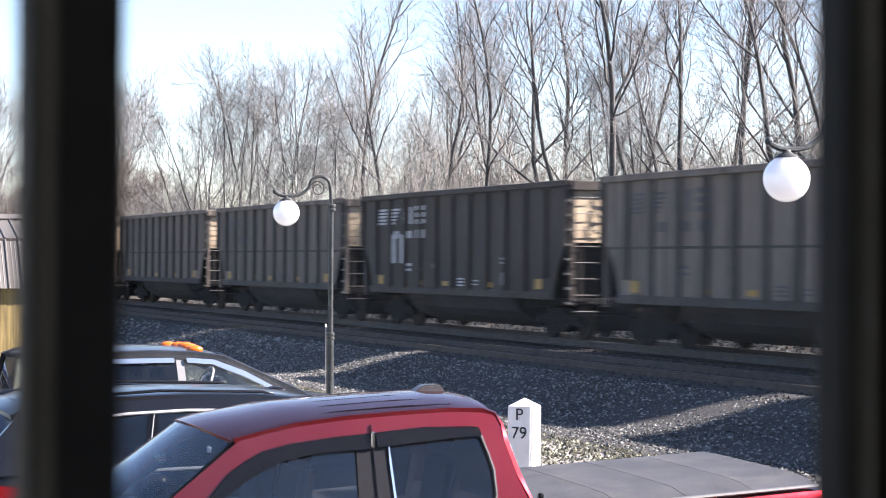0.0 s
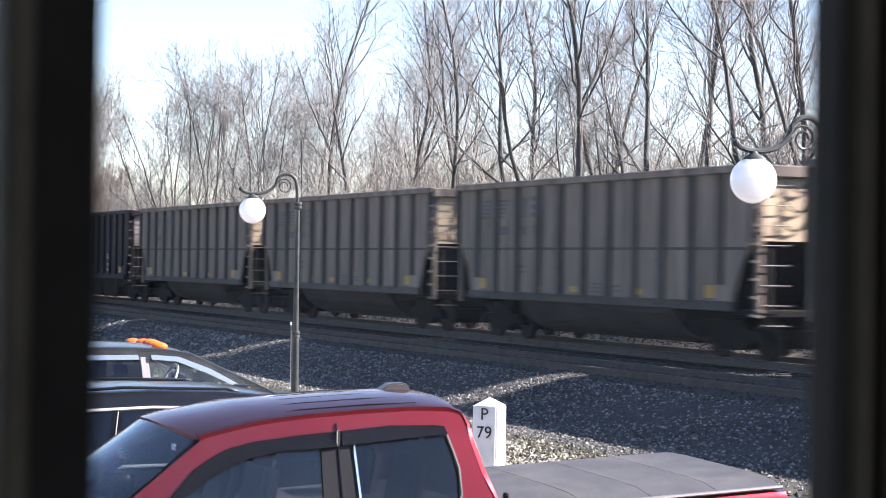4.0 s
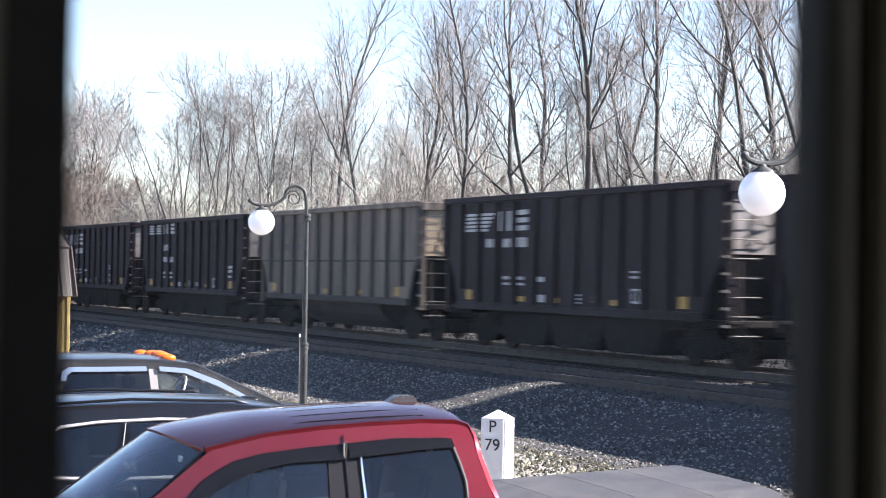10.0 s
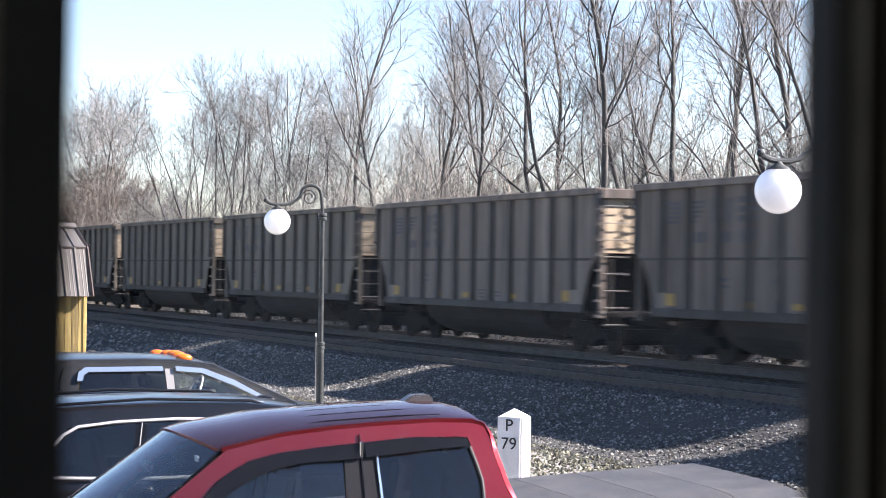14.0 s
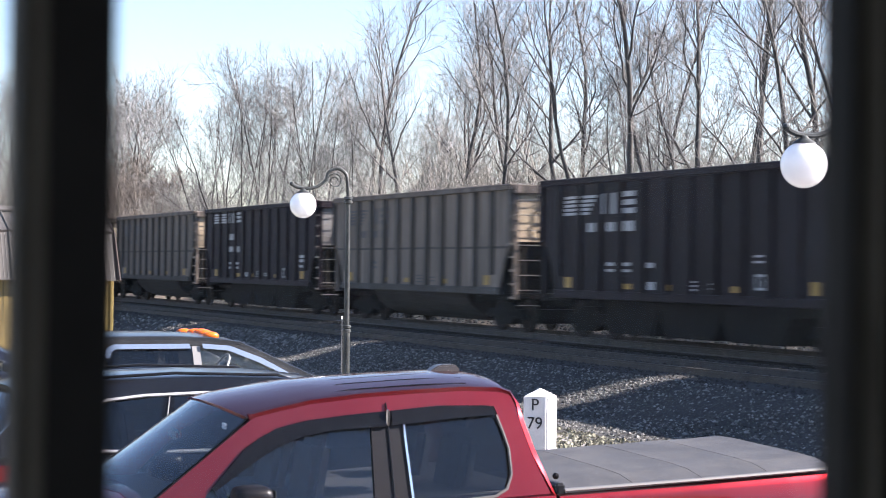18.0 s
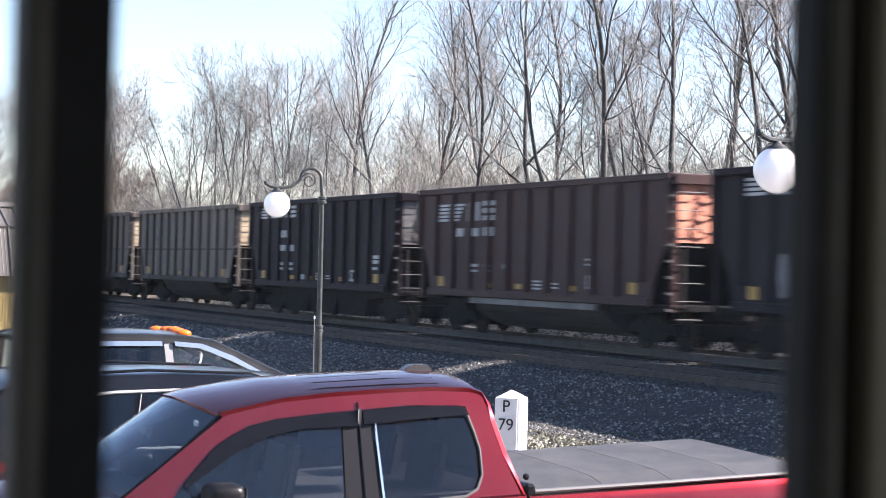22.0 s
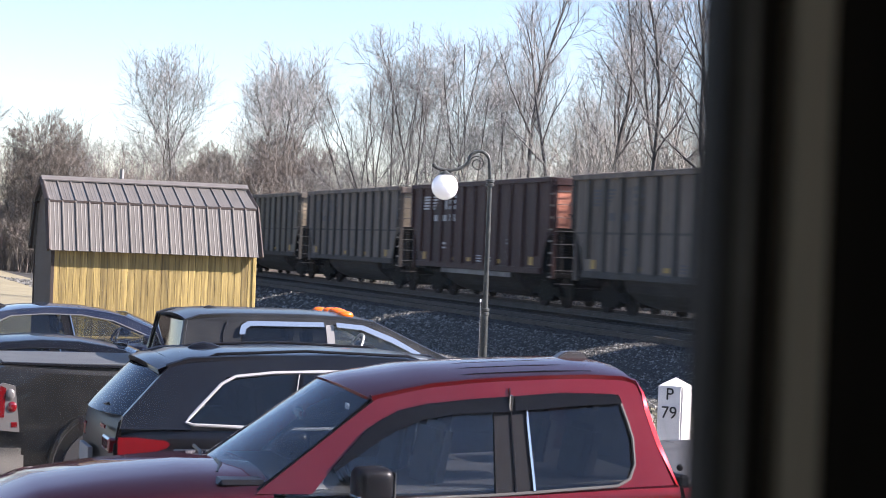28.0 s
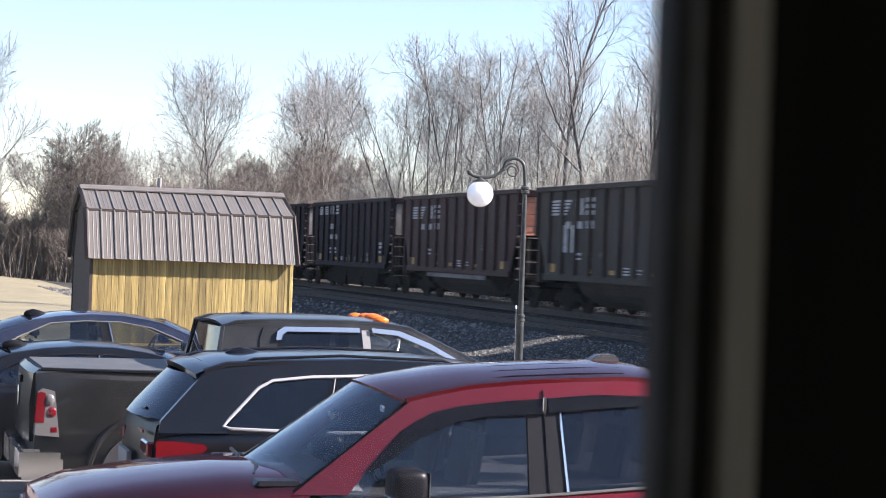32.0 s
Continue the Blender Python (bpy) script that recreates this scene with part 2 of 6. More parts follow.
M_RIM = mat("alloy_rim", (0.45, 0.45, 0.47), 0.3, metal=0.9)
M_COVER = mat("grey_vinyl_cover", (0.042, 0.043, 0.046), 0.65, spec=0.25, var=0.2, scale=3, dirt=(0.10, 0.095, 0.085), dirt_amt=0.4, dirt_scale=2.5, bump=0.15, bscale=90)
M_COVERB = mat("black_tonneau", (0.04, 0.042, 0.042), 0.55, var=0.15, scale=3, dirt=(0.14, 0.14, 0.13), dirt_amt=0.3, dirt_scale=2.5)
M_SEAT = mat("dark_seat_cloth", (0.035, 0.035, 0.038), 0.85, var=0.2, scale=10)
M_DASH = mat("dark_dash", (0.03, 0.03, 0.032), 0.6)
M_TAIL = mat("red_tail_lens", (0.11, 0.004, 0.006), 0.12, coat=1.0)
M_TAILW = mat("clear_lens", (0.13, 0.125, 0.12), 0.3, metal=0.2)
M_AMBER = mat("amber_lens", (0.60, 0.11, 0.004), 0.2, coat=0.6)
M_STICK = mat("sticker", (0.7, 0.72, 0.74), 0.5)
M_PLATE = mat("plate", (0.16, 0.165, 0.175), 0.5)


def glass(name, tint, rough=0.0):
    m = mat(name, tint, rough, trans=1.0, ior=1.5)
    return m


G_CLEAR = glass("windscreen_glass", (0.60, 0.64, 0.64))
G_TINT = glass("side_glass", (0.42, 0.45, 0.46))
G_DARK = glass("privacy_glass", (0.08, 0.085, 0.088))


class Car:
    """A vehicle from its stations and its glass house; y runs along it, x across."""

    def __init__(self, name, m, label, category, paint, belt, lean):
        self.t = thing(name, m, label, category)
        self.paint, (self.wb, self.zb), self.lean = paint, belt, lean
        self.shape = lambda y, z: (y, z)

    def xs(self, z):
        return self.wb - self.lean * max(z - self.zb, -0.05)

    def loft(self, name, stations, m=None, drop=0.1):
        """stations: y, half width, bottom, shoulder height, height along the middle."""
        bm = bmesh.new()
        rows = []
        for y, w, z0, zs, zt in stations:
            y = self.shape(y, 0)[0]
            half = [(w * 0.90, z0), (w * 0.985, z0 + 0.12), (w, z0 + 0.45 * (zs - z0)), (w * 0.995, zs - drop), (w * 0.965, zs - drop * 0.25), (w * 0.90, zs + (zt - zs) * 0.3), (w * 0.55, zs + (zt - zs) * 0.85), (0, zt)]
            rows.append([bm.verts.new((x, y, z)) for x, z in half] + [bm.verts.new((-x, y, z)) for x, z in half[-2::-1]])
        for a, b in zip(rows, rows[1:]):
            for i in range(len(a) - 1):
                bm.faces.new((a[i], a[i + 1], b[i + 1], b[i]))
            bm.faces.new((a[-1], a[0], b[0], b[-1]))
        bm.faces.new(rows[0][::-1]), bm.faces.new(rows[-1])
        bmesh.ops.recalc_face_normals(bm, faces=bm.faces)
        return part(name, bm, m or self.paint, self.t, smooth=True)

    def sheet(self, name, rows, m, crown=0.0, bow=0.0, thick=0.03, power=2.4, shrink=1.0, parent=None, label="", inset=0.0, n=10):
        """A panel across the car through rows of (y, z) on its two edges; crown lifts, bow pushes its middle along y."""
        bm = bmesh.new()
        grid = []
        for y, z, *own in rows:
            y, z = self.shape(y, z)
            w = (self.xs(z) - inset) * shrink
            cr, bo = own if own else (crown, bow)
            line = []
            for i in range(n + 1):
                u = 2 * i / n - 1
                k = 1 - abs(u) ** power
                line.append(bm.verts.new((w * u, y + bo * k, z + cr * k)))
            grid.append(line)
        for a, b in zip(grid, grid[1:]):
            for i in range(n):
                bm.faces.new((a[i], a[i + 1], b[i + 1], b[i]))
        bmesh.ops.recalc_face_normals(bm, faces=bm.faces)
        bmesh.ops.solidify(bm, geom=bm.faces[:], thickness=thick)
        o = part(name, bm, m, parent or self.t, label, smooth=True)
        if m in (G_CLEAR, G_TINT, G_DARK):
            o.visible_shadow = False
        return o

    def flank(self, name, pts, m, sides=(1, -1), off=0.0, thick=0.035, parent=None, label=""):
        """A plate on the leaning side of the glass house."""
        pts = [self.shape(y, z) for y, z in pts]
        for s in sides:
            bm = bmesh.new()
            a = [bm.verts.new((s * (self.xs(z) + off), y, z)) for y, z in pts]
            b = [bm.verts.new((s * (self.xs(z) + off - thick), y, z)) for y, z in pts]
            n = len(pts)
            for i in range(n):
                bm.faces.new((a[i], a[(i + 1) % n], b[(i + 1) % n], b[i]))
            bm.faces.new(a), bm.faces.new(b[::-1])
            bmesh.ops.recalc_face_normals(bm, faces=bm.faces)
            o = part(name, bm, m, parent or self.t, label)
            if m in (G_CLEAR, G_TINT, G_DARK):
                o.visible_shadow = False

    def trim(self, name, pts, r, m, sides=(1, -1), off=0.006, label=""):
        pts = [self.shape(y, z) for y, z in pts]
        for s in sides:
            part(name, tube([(s * (self.xs(z) + off), y, z) for y, z in pts], r, 6), m, self.t, label, smooth=True)

    def wheels(self, ys, r, w, base, width=0.26):
        for y in ys:
            for s in (1, -1):
                hub = part("wheel", self.disc(0.62 * r, 0.05), M_RIM, self.t, "alloy wheel")
                hub.matrix_basis = pose(s * (w - 0.02), y, base + r, 0, 90 * s, 0)
                bm = bmesh.new()
                prof = [(0.62 * r, 0.03), (0.94 * r, 0.035), (r, -0.02), (r, -width + 0.02), (0.94 * r, -width), (0.62 * r, -width)]
                rings = [[bm.verts.new((q * math.cos(2 * math.pi * k / 28), q * math.sin(2 * math.pi * k / 28), h)) for k in range(28)] for q, h in prof]
                for a, b in zip(rings, rings[1:]):
                    for k in range(28):
                        bm.faces.new((a[k], a[(k + 1) % 28], b[(k + 1) % 28], b[k]))
                bmesh.ops.recalc_face_normals(bm, faces=bm.faces)
                part("tyre", bm, M_TYRE, hub, smooth=True)
                for k in range(5):
                    sp = part("spoke", box(-0.03, 0.03, 0.05, 0.58 * r, 0.0, 0.05, 0.012), M_RIM, hub)
                    sp.matrix_basis = pose(0, 0, 0.012, 0, 0, 72 * k)
                well = part("wheel_arch", self.disc(r * 1.16, 0.012), M_PLASTIC, self.t)
                well.matrix_basis = pose(s * (w + 0.0), y, base + r * 1.02, 0, 90 * s, 0)
                well.location.x -= s * 0.012

    def disc(self, r, depth):
        bm = bmesh.new()
        bmesh.ops.create_cone(bm, cap_ends=True, segments=28, radius1=r, radius2=r * 0.97, depth=depth)
        return bm

    def seats(self, ys, z, face, w=0.5):
        for y in ys:
            for x in (-0.42, 0.42):
                st = part("seat", box(x - w / 2, x + w / 2, y - 0.25, y + 0.25, z - 0.35, z - 0.2, 0.06, seg=2), M_SEAT, self.t)
                back = box(-w / 2, w / 2, -0.06, 0.06, 0, 0.62, 0.05, seg=2)
                o = part("seat_back", back, M_SEAT, st)
                o.matrix_basis = pose(x, y - face * 0.22, z - 0.25, -face * -10, 0, 0)
                hr = part("headrest", box(-0.13, 0.13, -0.05, 0.05, 0.68, 0.86, 0.04, seg=2), M_SEAT, st)
                hr.matrix_basis = o.matrix_basis.copy()

    def shark_fin(self, y, z, face, m, s=1.0, x=0.0):
        bm = ball(1.0, (0, 0, 0), 18, 12, (0.05, 0.16, 0.075))
        for v in bm.verts:
            v.co.y -= face * (0.9 * v.co.z if v.co.y * face > 0 else 0.25 * v.co.z)
        o = part("roof_aerial", bm, m, self.t, "shark-fin roof aerial", smooth=True)
        o.matrix_basis = pose(x, y, z) @ Matrix.Scale(s, 4)
        return o

    def mirror(self, y, z, face, m, size=(0.12, 0.1, 0.1), out=0.2, lens=True):
        for s in (1, -1):
            x = s * (self.xs(z) + out)
            shell = ball(1.0, (0, 0, 0), 24, 16)
            for v in shell.verts:
                v.co = Vector([math.copysign(abs(q) ** 0.5, q) * e for q, e in zip(v.co, size)])
            o = part("door_mirror", shell, m, self.t, "black door mirror", smooth=True)
            o.matrix_basis = pose(x, y, z)
            part("mirror_glass", box(-size[0] * 0.8, size[0] * 0.8, -face * size[1] - 0.004, -face * size[1] + 0.004, -size[2] * 0.75, size[2] * 0.75), M_CHROME, o)
            part("mirror_arm", tube([(-s * out * 0.9, 0, -size[2] * 0.6), (0, 0, -size[2] * 0.5)], 0.035, 6), m, o)


def wheel_ring(y, z, r, x, tilt):
    o = tube([(r * math.cos(2 * math.pi * i / 20), 0, r * math.sin(2 * math.pi * i / 20)) for i in range(21)], 0.016, 6, caps=False)
    tube([(-r, 0, 0), (r, 0, 0)], 0.02, 5, o)
    return o


def red_pickup():
    # nose towards -y; lot under its wheels at -0.15 before the scale
    s = 0.95
    c = Car("pickup_truck", pose(-13.1 * s, 4.72 * s, 2.73 - s * 2.85) @ Matrix.Scale(s, 4), "deep red crew-cab pickup truck with a grey soft bed cover", "pickup truck", M_RED, (0.965, 1.10), 0.36)
    c.loft("hood", [(-3.42, 0.62, 0.42, 0.80, 0.84), (-3.38, 0.88, 0.28, 0.92, 0.98), (-3.15, 0.98, 0.25, 0.99, 1.08), (-2.7, 1.01, 0.25, 1.03, 1.15), (-2.2, 1.02, 0.25, 1.06, 1.20), (-1.85, 1.02, 0.25, 1.08, 1.21), (-1.7, 1.02, 0.25, 1.09, 1.2)])
    door = [(-1.7, 1.02, 0.25, 1.06, 1.07), (-1.0, 1.02, 0.25, 1.06, 1.065), (0.0, 1.025, 0.25, 1.10, 1.105), (0.8, 1.03, 0.25, 1.145, 1.15), (1.17, 1.03, 0.25, 1.16, 1.165)]
    c.loft("cab_body", [(y, w, z0, zs - 0.02, zs - 0.02) for y, w, z0, zs, zt in door], drop=0.07)
    # bed
    c.loft("bed", [(1.2, 1.025, 0.25, 1.13, 1.13), (2.3, 1.03, 0.25, 1.17, 1.17), (3.4, 1.02, 0.25, 1.22, 1.22), (3.52, 1.0, 0.3, 1.22, 1.22)], drop=0.06)
    for sgn in (1, -1):
        part("rail_strip", tube([(sgn * 0.985, 1.24, 1.155), (sgn * 0.99, 2.3, 1.195), (sgn * 0.98, 3.48, 1.245)], 0.014, 6), M_SATIN, c.t, "satin metal bed rail strip")
    # cover: four slightly sagging panels
    y0, y1 = 1.26, 3.5
    for i in range(4):
        a, b = y0 + (y1 - y0) * i / 4, y0 + (y1 - y0) * (i + 1) / 4 - 0.006
        bm = bmesh.new()
        n = 8
        g = []
        for j in range(5):
            y = a + (b - a) * j / 4
            row = []
            for k in range(n + 1):
                u = 2 * k / n - 1
                z = 1.175 + 0.045 * (y - 1.2) - 0.03 * u + 0.05 * (1 - abs(u) ** 6) - 0.012 * math.sin(math.pi * j / 4) * (1 - u * u)
                row.append(bm.verts.new((0.955 * u, y, z)))
            g.append(row)
        for p, q in zip(g, g[1:]):
            for k in range(n):
                bm.faces.new((p[k], p[k + 1], q[k + 1], q[k]))
        bmesh.ops.recalc_face_normals(bm, faces=bm.faces)
        bmesh.ops.solidify(bm, geom=bm.faces[:], thickness=0.02)
        part("cover_panel", bm, M_COVER, c.t, "grey vinyl bed cover panel", smooth=True)
    part("cover_bulkhead", box(-0.95, 0.95, 1.19, 1.27, 1.1, 1.2, 0.02), M_PLASTIC, c.t)
    part("latch", ball(0.025, (0.84, 1.24, 1.24), 10, 6), M_PLASTIC, c.t)
    # glass house
    c.sheet("roof", [(-1.0, 1.685, 0.08, -0.15), (-0.93, 1.705, 0.095, -0.11), (-0.75, 1.742, 0.10, -0.04), (-0.56, 1.778, 0.105, -0.01), (-0.2, 1.812), (0.2, 1.835), (0.58, 1.850), (0.82, 1.846), (0.93, 1.825)], M_RED, crown=0.10, power=2.2, label="red roof panel", n=16)
    for x in (-0.5, -0.32, -0.14, 0.04, 0.22, 0.40, 0.56):
        k = 1 - abs(x / 0.73) ** 2.2
        # thin dark tubes stand in for the shade inside the roof grooves
        part("roof_groove_line", tube([(x, -0.62 + 0.1 * abs(x), 1.766 + 0.104 * k - 0.005), (x, -0.2, 1.812 + 0.10 * k - 0.003), (x, 0.3, 1.839 + 0.10 * k - 0.003), (x, 0.74 - 0.15 * abs(x), 1.847 + 0.10 * k - 0.005)], 0.0055, 5), M_VISOR, c.t, "dark line drawn as the shade of a roof groove")
    c.sheet("windscreen", [(-1.76, 1.10, 0.03, -0.28), (-1.38, 1.385, 0.05, -0.22), (-1.005, 1.672, 0.078, -0.15)], G_CLEAR, crown=0.04, bow=-0.26, thick=0.006, power=2.0, inset=0.04, n=14)
    c.trim("screen_seal", [(-1.80, 1.095), (-1.30, 1.45), (-0.985, 1.69)], 0.012, M_VISOR, off=-0.035)
    c.sheet("rear_window", [(0.90, 1.79), (1.0, 1.45), (1.1, 1.17)], G_DARK, crown=0.03, bow=0.05, thick=0.006, inset=0.12)
    c.flank("windscreen_pillar", [(-1.82, 1.08), (-1.44, 1.08), (-1.26, 1.282), (-1.049, 1.494), (-0.82, 1.616), (-0.613, 1.662), (-0.56, 1.775), (-0.75, 1.738), (-0.95, 1.70)], M_RED, thick=0.06)
    c.flank("roof_rail", [(-0.613, 1.662), (-0.28, 1.697), (0.015, 1.718), (0.358, 1.746), (0.72, 1.742), (0.80, 1.735), (0.93, 1.83), (0.58, 1.850), (0.2, 1.835), (-0.2, 1.812), (-0.56, 1.775)], M_RED, thick=0.06)
    c.flank("rear_pillar", [(0.80, 1.735), (0.93, 1.83), (0.965, 1.77), (0.99, 1.656), (1.04, 1.45), (1.10, 1.25), (1.165, 1.10), (0.70, 1.11), (0.82, 1.165), (0.87, 1.27), (0.88, 1.442), (0.82, 1.674)], M_RED, thick=0.06)
    c.trim("roof_edge", [(-1.0, 1.685), (-0.75, 1.738), (-0.56, 1.775), (-0.2, 1.812), (0.2, 1.836), (0.58, 1.850), (0.84, 1.842), (0.93, 1.815), (0.97, 1.74), (1.0, 1.62), (1.06, 1.40), (1.12, 1.22), (1.17, 1.10)], 0.032, M_RED, off=-0.027)
    c.flank("front_side_window", [(-1.62, 1.06), (-1.26, 1.28), (-1.05, 1.49), (-0.82, 1.61), (-0.61, 1.655), (-0.15, 1.70), (-0.15, 1.07)], G_TINT, off=-0.015, thick=0.006)
    c.flank("rear_side_window", [(0.10, 1.70), (0.11, 1.08), (0.72, 1.12), (0.83, 1.17), (0.87, 1.27), (0.88, 1.442), (0.81, 1.70)], G_DARK, off=-0.015, thick=0.006)
    c.flank("door_post", [(-0.135, 1.70), (-0.172, 1.06), (-0.034, 1.065), (-0.02, 1.71)], M_PLASTIC, off=0.004)
    c.flank("door_post_rear", [(-0.010, 1.71), (-0.024, 1.065), (0.10, 1.075), (0.092, 1.71)], M_PLASTIC, off=0.004)
    c.trim("door_gap", [(-0.016, 1.77), (-0.029, 1.07)], 0.006, M_VISOR, off=0.010)
    c.trim("window_post_trim", [(0.096, 1.63), (0.108, 1.095)], 0.009, M_CHROME, off=0.012, label="bright window post trim")
    c.trim("window_trim", [(0.805, 1.674), (0.84, 1.56), (0.868, 1.442), (0.862, 1.269), (0.815, 1.174), (0.719, 1.125), (0.12, 1.085), (-0.17, 1.068), (-0.86, 1.04), (-1.5, 1.03)], 0.012, M_TRIMG, label="dull grey window surround trim")
    c.flank("front_rain_visor", [(-1.30, 1.245), (-1.049, 1.494), (-0.94, 1.56), (-0.82, 1.616), (-0.613, 1.662), (-0.28, 1.697), (-0.03, 1.715), (-0.03, 1.615), (-0.131, 1.61), (-0.412, 1.599), (-0.662, 1.555), (-0.828, 1.494), (-0.96, 1.425), (-1.28, 1.225)], M_VISOR, off=0.03, thick=0.02, label="smoked plastic rain visor")
    c.flank("rear_rain_visor", [(0.01, 1.718), (0.2, 1.734), (0.358, 1.744), (0.72, 1.738), (0.785, 1.725), (0.80, 1.68), (0.55, 1.665), (0.348, 1.648), (0.01, 1.621)], M_VISOR, off=0.03, thick=0.02, label="smoked plastic rain visor")
    part("visor_clip", box(c.xs(1.68) + 0.025, c.xs(1.68) + 0.05, -0.035, -0.008, 1.615, 1.73, 0.006), M_CHROME, c.t)
    fin = prism([(0.55, 1.915), (0.635, 1.975), (0.67, 1.992), (0.79, 1.994), (0.812, 1.982), (0.85, 1.90), (0.86, 1.87), (0.55, 1.88)], "x", -0.055, 0.055)
    bmesh.ops.bevel(fin, geom=fin.edges[:], offset=0.012, segments=2, affect="EDGES")
    part("roof_aerial", fin, M_FIN, c.t, "grey plastic roof aerial fin", smooth=True)
    pod = ball(1.0, (0, 0.70, 1.905), 18, 10, (0.12, 0.26, 0.035))
    part("aerial_base", pod, M_RED, c.t, smooth=True)
    c.mirror(-1.09, 1.165, -1, M_PLASTIC, (0.13, 0.13, 0.115), 0.2)
    part("mirror_signal", box(c.xs(1.1) + 0.17, c.xs(1.1) + 0.36, -1.235, -1.205, 1.075, 1.105, 0.008), M_CHROME, c.t, "clear mirror signal lamp")
    c.seats((-0.75, 0.35), 1.15, -1)
    # dark sheet over the body top, added as the shade inside the cab
    part("cabin_lining", prism([(-1.62, 1.062), (-1.0, 1.064), (0.0, 1.104), (0.8, 1.149), (1.06, 1.158), (1.06, 1.175), (0.8, 1.165), (0.0, 1.12), (-1.0, 1.08), (-1.62, 1.078)], "x", -0.93, 0.93), M_DASH, c.t, "dark sheet standing in for the shaded cabin interior")
    part("dashboard", box(-0.85, 0.85, -1.75, -1.25, 0.95, 1.16, 0.07, seg=3), M_DASH, c.t, smooth=True)
    sw = part("steering_wheel", wheel_ring(0, 0, 0.19, 0, 0), M_PLASTIC, c.t)
    sw.matrix_basis = pose(0.42, -1.12, 1.22, 25, 0, 0)
    part("inside_mirror", box(-0.13, 0.13, -1.33, -1.29, 1.48, 1.56, 0.02, seg=2), M_CHROME, c.t)
    part("cowl", box(-0.9, 0.9, -2.05, -1.72, 1.10, 1.16, 0.03), M_PLASTIC, c.t)
    for x in (-0.35, 0.35):
        part("wiper", tube([(x + 0.25, -2.0, 1.17), (x, -1.93, 1.2), (x - 0.42, -1.9, 1.2)], 0.014, 5), M_PLASTIC, c.t)
    part("inspection_sticker", box(0.56, 0.64, -1.13, -1.12, 1.60, 1.64), M_STICK, c.t)
    c.wheels((-2.35, 2.0), 0.41, 1.03, -0.15)
    part("grille", box(-0.75, 0.75, -3.46, -3.40, 0.45, 0.85, 0.03), M_PLASTIC, c.t)
    part("front_bumper", box(-0.98, 0.98, -3.50, -3.35, 0.15, 0.42, 0.06, seg=2), M_CHROME, c.t, smooth=True)
    part("rear_bumper", box(-0.98, 0.98, 3.48, 3.62, 0.25, 0.45, 0.05, seg=2), M_CHROME, c.t, smooth=True)
    for sgn in (1, -1):
        part("headlamp", box(sgn * 0.86 - 0.14, sgn * 0.86 + 0.14, -3.40, -3.25, 0.72, 0.88, 0.04, seg=2), M_TAILW, c.t)
        part("tail_lamp", box(sgn * 0.96 - 0.06, sgn * 0.96 + 0.06, 3.44, 3.545, 0.75, 1.1, 0.02), M_TAIL, c.t)
        part("door_handle", box(sgn * 1.035 - 0.02, sgn * 1.035 + 0.02, -0.30, -0.1, 0.92, 0.955, 0.012), M_RED, c.t)
        part("door_handle", box(sgn * 1.035 - 0.02, sgn * 1.035 + 0.02, 0.75, 0.95, 0.94, 0.975, 0.012), M_RED, c.t)
    part("chassis", box(-0.8, 0.8, -3.1, 3.3, 0.05, 0.35), M_PLASTIC, c.t)


